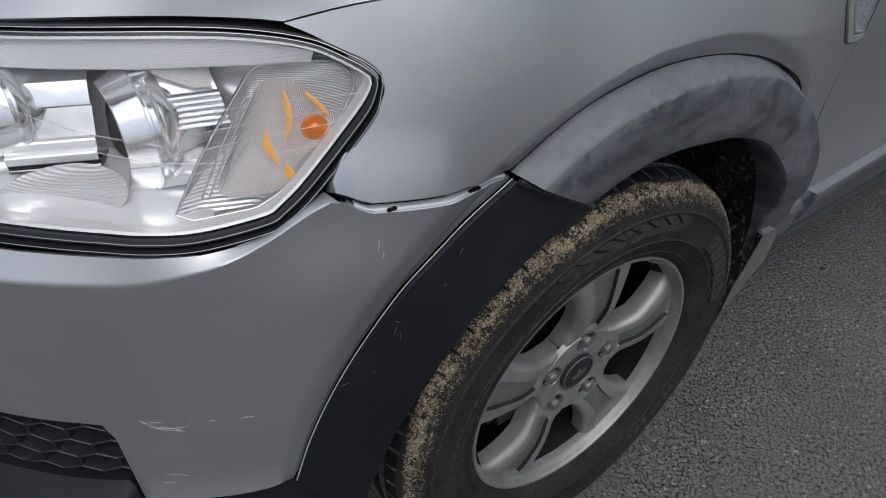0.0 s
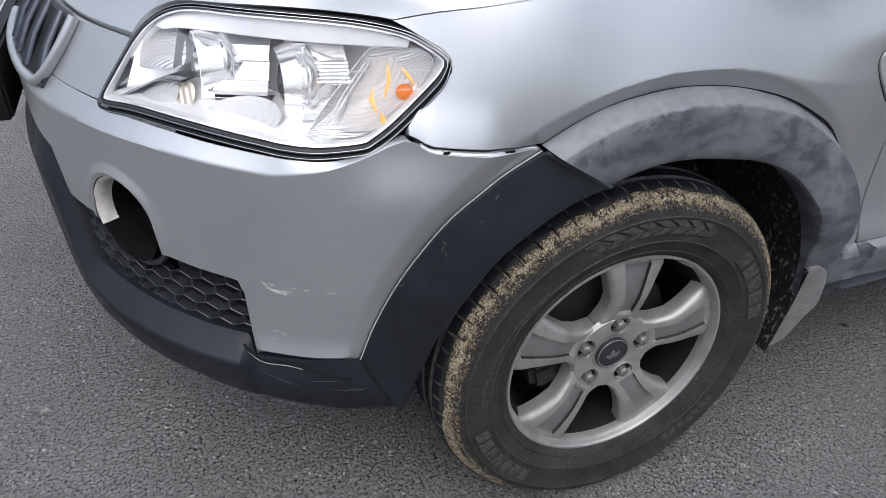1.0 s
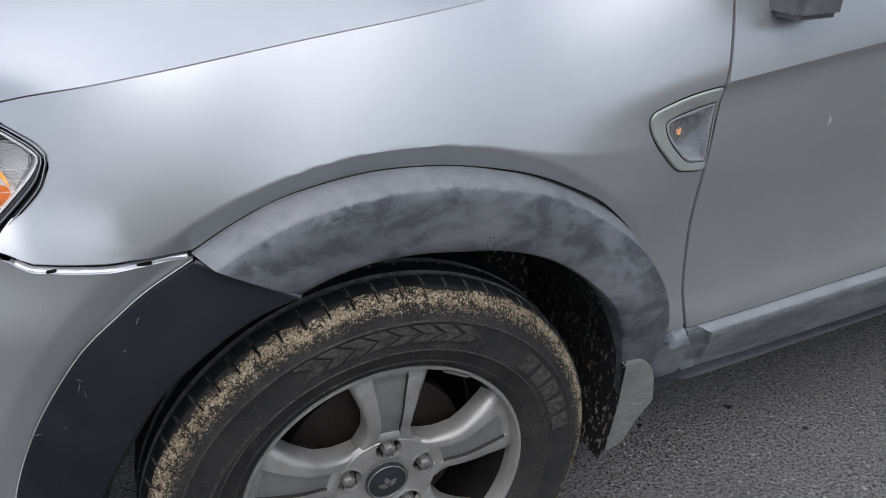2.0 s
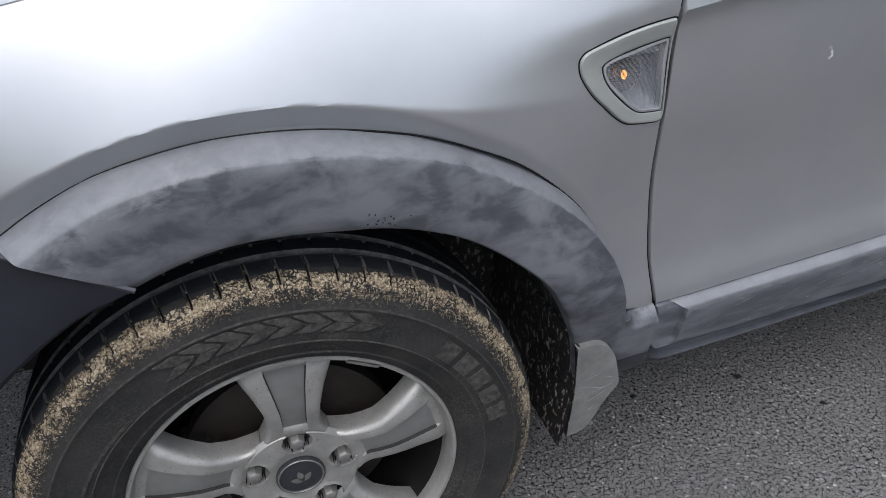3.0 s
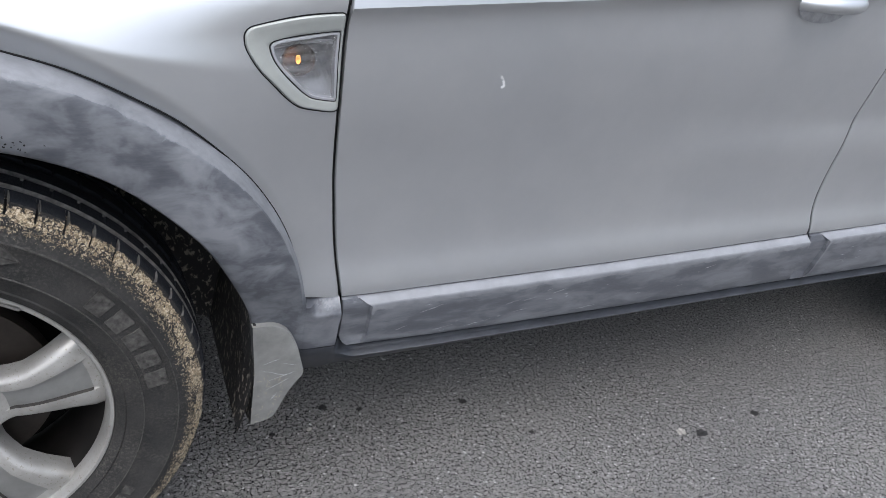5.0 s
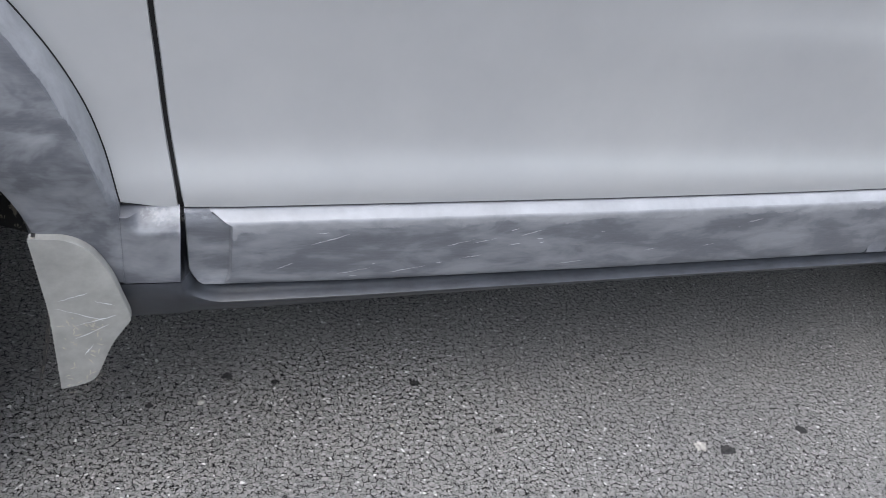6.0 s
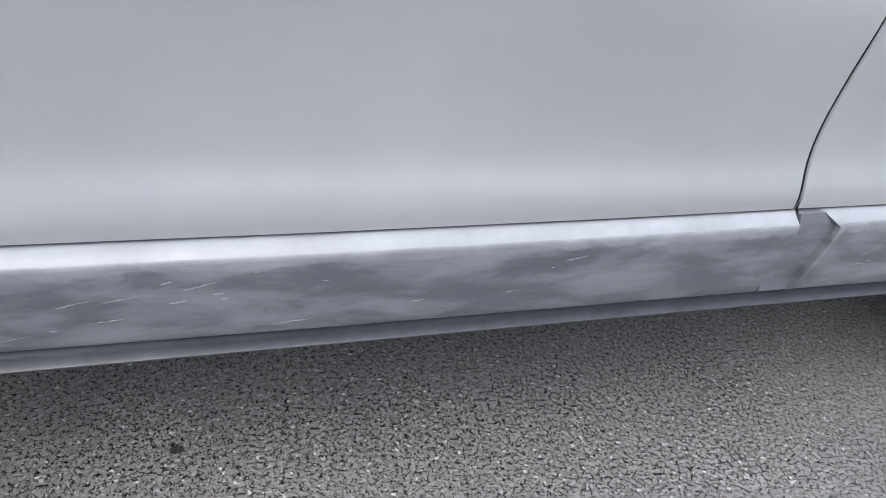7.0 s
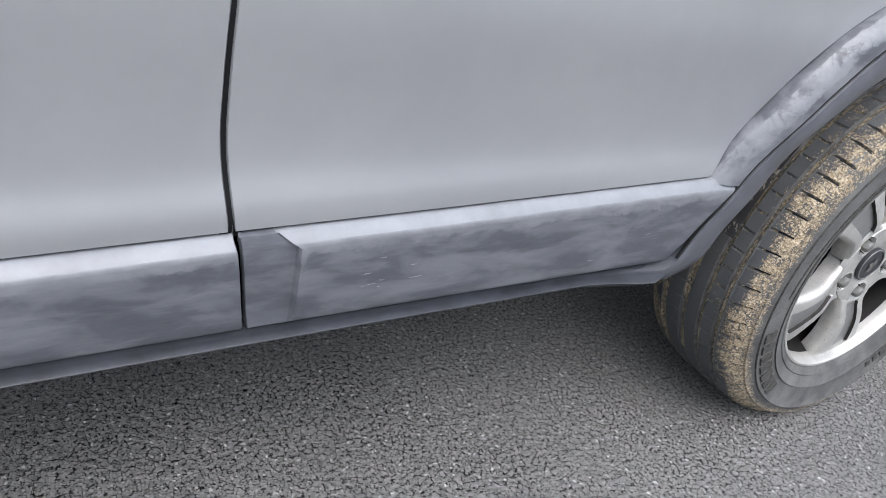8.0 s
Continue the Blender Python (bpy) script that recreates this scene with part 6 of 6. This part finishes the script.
def build_handle(door, flip):
    bm = bmesh.new()
    pts = []
    for k in range(21):
        u = k / 20
        x = 1.245 + 0.135 * u
        pts.append(Vector((x, door_in(x, 0.955) - 0.012 - 0.026 * math.sin(math.pi * u) ** 0.6, 0.962 + 0.006 * u)))
    tube(bm, pts, 0.012, 12)
    part("door_handle", mirrored(bm) if flip else bm, PAINT, door, smooth=50)
    # flat disc on the skin; the cup's shade is painted as darker grey
    bm = sheet([[P(1.315 + 0.055 * g * math.cos(2 * math.pi * k / 40), 0.952 + 0.022 * g * math.sin(2 * math.pi * k / 40), 0.0015 - 0.0 * g) for k in range(40)] for g in (1.0, 0.7, 0.0)], close=True)
    part("handle_cup", mirrored(bm) if flip else bm, make_plain("cup_shade", (0.36, 0.37, 0.39), 0.3, 0.8), door)


for f in (False, True):
    build_mirror(f)
build_handle(front_door, False)

def make_upper_grille():
    rows = []
    for z in (0.80, 0.825, 0.85, 0.875, 0.90):
        rows.append([P(-1.05 + (S_MID + 1.05) * k / 20, z, 0.006) for k in range(21)])
    return sheet(rows, 0.02)


upper = both("upper_grille", make_upper_grille, GRILLE, "dark upper grille with bright slats")
bm = bmesh.new()
part("slat_seat", sheet([[P(-1.05 + (S_MID + 1.05) * k / 8, z, 0.0072) for k in range(9)] for z in (0.806, 0.85, 0.894)]), BLACK, upper)
bm.free()
for k in range(4):
    s = -1.075 - 0.085 * k
    bm = bmesh.new()
    tube(bm, [P(s + 0.012, 0.806, 0.004), P(s, 0.85, 0.010), P(s - 0.016, 0.894, 0.004)], 0.010, 12)
    part("slat", bm, make_chrome("smoked_chrome", (0.055, 0.06, 0.07), 0.12), upper)
bm = bmesh.new()
tube(bm, [P(s, z, 0.008) for s, z in spline([(-1.028, 0.90), (-1.036, 0.86), (-1.060, 0.815), (-1.12, 0.800), (S_MID, 0.797)], 30)], 0.009, 10)
part("surround", bm, PAINT, upper)

bm = bmesh.new()
box(bm, -0.965, CY, 0.735, 0.03, 0.60, 0.12, 0.006)
plate = part("plate_holder", bm, BLACK, car, "black number plate holder")
bm = bmesh.new()
box(bm, -0.9825, CY, 0.735, 0.004, 0.52, 0.11, 0.001)
part("plate", bm, LAMP_GREY, plate)


# ---------------------------------------------------------------- scratches, chips and stains
def marks(name, spots, place, material, parent, width=0.0012, seed=1):
    """Thin raised scars; each spot is (s, z, length, angle)."""
    rng = random.Random(seed)
    bm = bmesh.new()
    for s, z, length, ang in spots:
        n = 8
        ca, sa = math.cos(radians(ang)), math.sin(radians(ang))
        up_, dn = [], []
        for k in range(n + 1):
            t = (k / n - 0.5) * length
            w = width * (0.25 + rng.random()) * math.sin(math.pi * (k + 0.4) / (n + 0.8))
            j = rng.uniform(-0.0006, 0.0006)
            up_.append(bm.verts.new(place(s + ca * t - sa * (w + j), z + sa * t + ca * (w + j))))
            dn.append(bm.verts.new(place(s + ca * t + sa * (w - j), z + sa * t - ca * (w - j))))
        for k in range(n):
            bm.faces.new((up_[k], up_[k + 1], dn[k + 1], dn[k]))
    return tagged(part(name, bm, material, parent, smooth=0), kind="stuff")


bumper = next(o for o in car.children if o.name == "front_bumper")
marks("scuff", [(-0.610, 0.600, 0.012, -35), (-0.606, 0.596, 0.016, -28), (-0.598, 0.5985, 0.014, -10), (-0.600, 0.590, 0.020, -22), (-0.592, 0.5865, 0.018, -16), (-0.586, 0.588, 0.022, -14), (-0.580, 0.584, 0.014, -12), (-0.577, 0.589, 0.012, -4), (-0.570, 0.591, 0.006, 0), (-0.565, 0.5965, 0.005, 0), (-0.545, 0.5955, 0.010, 4), (-0.512, 0.594, 0.018, -3), (-0.600, 0.513, 0.018, -8), (-0.588, 0.510, 0.012, -16), (-0.605, 0.498, 0.014, -4), (-0.59, 0.494, 0.010, -14), (-0.80, 0.775, 0.003, 40)], lambda s, z: P(s, z, 0.0006), SCRATCH, bumper, 0.0008)
marks("scuff", [(-0.367, 0.768, 0.022, 78), (-0.363, 0.761, 0.012, 95), (-0.3645, 0.756, 0.009, 70)], lambda s, z: P(s, z, 0.0006), SOFT_SCAR, bumper, 0.0007, 2)
marks("paint_chip", [(0.746, 0.820, 0.007, 150), (0.750, 0.814, 0.008, 100), (0.7515, 0.809, 0.006, 80), (0.749, 0.8065, 0.004, 30)], lambda s, z: P(s, z, 0.0006), SCRATCH, front_door, 0.0022, 3)


rng = random.Random(11)
lines = [(0.700, 0.433, 0.045, 22), (0.655, 0.392, 0.02, 26), (0.735, 0.380, 0.04, 14), (0.86, 0.425, 0.035, 16), (0.89, 0.427, 0.03, 14), (0.88, 0.400, 0.03, 10), (0.80, 0.380, 0.05, 12), (1.03, 0.385, 0.04, 8), (0.95, 0.44, 0.03, 20)]
lines += [(rng.uniform(0.63, 1.3), rng.uniform(0.37, 0.46), rng.uniform(0.004, 0.018), rng.uniform(2, 24)) for k in range(14)]
marks("scratches", lines, lambda x, z: (x, strip_y(x, z), z), SOFT_SCAR, front_strip, 0.0006, 5)
marks("bump_mark", [(0.572, 0.430, 0.03, 80), (0.574, 0.415, 0.01, 60)], lambda x, z: (x, 0.0410 + 0.016 * (strip_top(x) - z) / 0.106, z), SCRATCH, front_strip, 0.0014, 6)
marks("scratches", [(rng.uniform(1.66, 2.10), rng.uniform(0.41, 0.47), rng.uniform(0.005, 0.02), rng.uniform(-4, 12)) for k in range(9)], lambda x, z: (x, strip_y(x, z), z), SOFT_SCAR, rear_strip, 0.0006, 8)

lip = next(o for o in car.children if o.name == "bumper_lip")
crack = spline([(-0.651, 0.484), (-0.642, 0.470), (-0.621, 0.4565), (-0.578, 0.457), (-0.532, 0.448), (-0.489, 0.436)], 40)
for name, drop, thick, mat in (("crack", 0.0, 0.0020, BLACK), ("torn_edge", -0.0032, 0.0009, SATIN)):
    bm = bmesh.new()
    tube(bm, [P(s, z + drop, 0.0085) for s, z in crack[:24 if drop else 41]], thick, 6)
    part(name, bm, mat, lip)
marks("lip_scrape", [(-0.618, 0.432, 0.03, -18), (-0.60, 0.426, 0.02, -20), (-0.586, 0.421, 0.04, -10), (-0.527, 0.433, 0.05, 4), (-0.50, 0.415, 0.05, -8), (-0.472, 0.407, 0.04, -10), (-0.432, 0.397, 0.03, -6), (-0.56, 0.44, 0.02, 8)], lambda s, z: P(s, z, 0.0105), CLAD_SCAR, lip, 0.0005, 21)


def clad_place(s, z):
    (x, y), n = plan(s)
    rr = math.hypot(s - 0.012, z - 0.385) - 0.475
    up_ = float(np.interp(rr, [-0.115, -0.09, -0.045, 0.0], [0.0215, 0.021, 0.014, 0.0075])) + 0.0008
    return (x - n[0] * up_, y - n[1] * up_, z)


dots = [(-0.407, 0.558), (-0.447, 0.504), (-0.434, 0.458), (-0.410, 0.429), (-0.442, 0.406), (-0.405, 0.52), (-0.42, 0.48), (-0.38, 0.61), (-0.352, 0.67), (-0.30, 0.70), (-0.44, 0.44)]
marks("stone_chip", [(s, z, rng.uniform(0.003, 0.008), rng.uniform(0, 180)) for s, z in dots] + [(-0.412, 0.602, 0.012, 10), (-0.355, 0.660, 0.014, 70), (-0.35, 0.652, 0.010, 95), (-0.28, 0.735, 0.012, 60)], clad_place, CLAD_SCAR, cladding, 0.0009, 22)

bm = bmesh.new()
tube(bm, [(x, rear_y(z) - 0.0255, z) for x, z in spline(REAR_MID[:12], 60)], 0.0024, 6)
part("flare_gap", bm, BLACK, next(o for o in car.children if o.name == "rear_arch_flare"))

flap_lines = [(0.445, 0.345, 0.05, -25), (0.46, 0.335, 0.045, 18), (0.455, 0.318, 0.04, 30), (0.44, 0.37, 0.03, 20), (0.47, 0.36, 0.02, -20), (0.45, 0.29, 0.02, 60)]
marks("scratches", flap_lines, lambda x, z: (x, flap_out(z) - 0.0007, z), SOFT_SCAR, flap, 0.0007, 31)
marks("mud_spots", [(rng.uniform(0.425, 0.465), rng.uniform(0.215, 0.34), rng.uniform(0.003, 0.012), rng.uniform(0, 180)) for k in range(45)], lambda x, z: (x, flap_out(z) - 0.0005, z), MUD, flap, 0.0010, 32)
# fallen grains and worn spots on the flare
marks("flare_spots", [(rng.gauss(0.145, 0.012), rng.gauss(0.748, 0.005), rng.uniform(0.001, 0.004), rng.uniform(0, 180)) for k in range(16)], lambda x, z: (x, -0.0265, z), BLACK, next(o for o in car.children if o.name == "wheel_arch_flare"), 0.0010, 33)
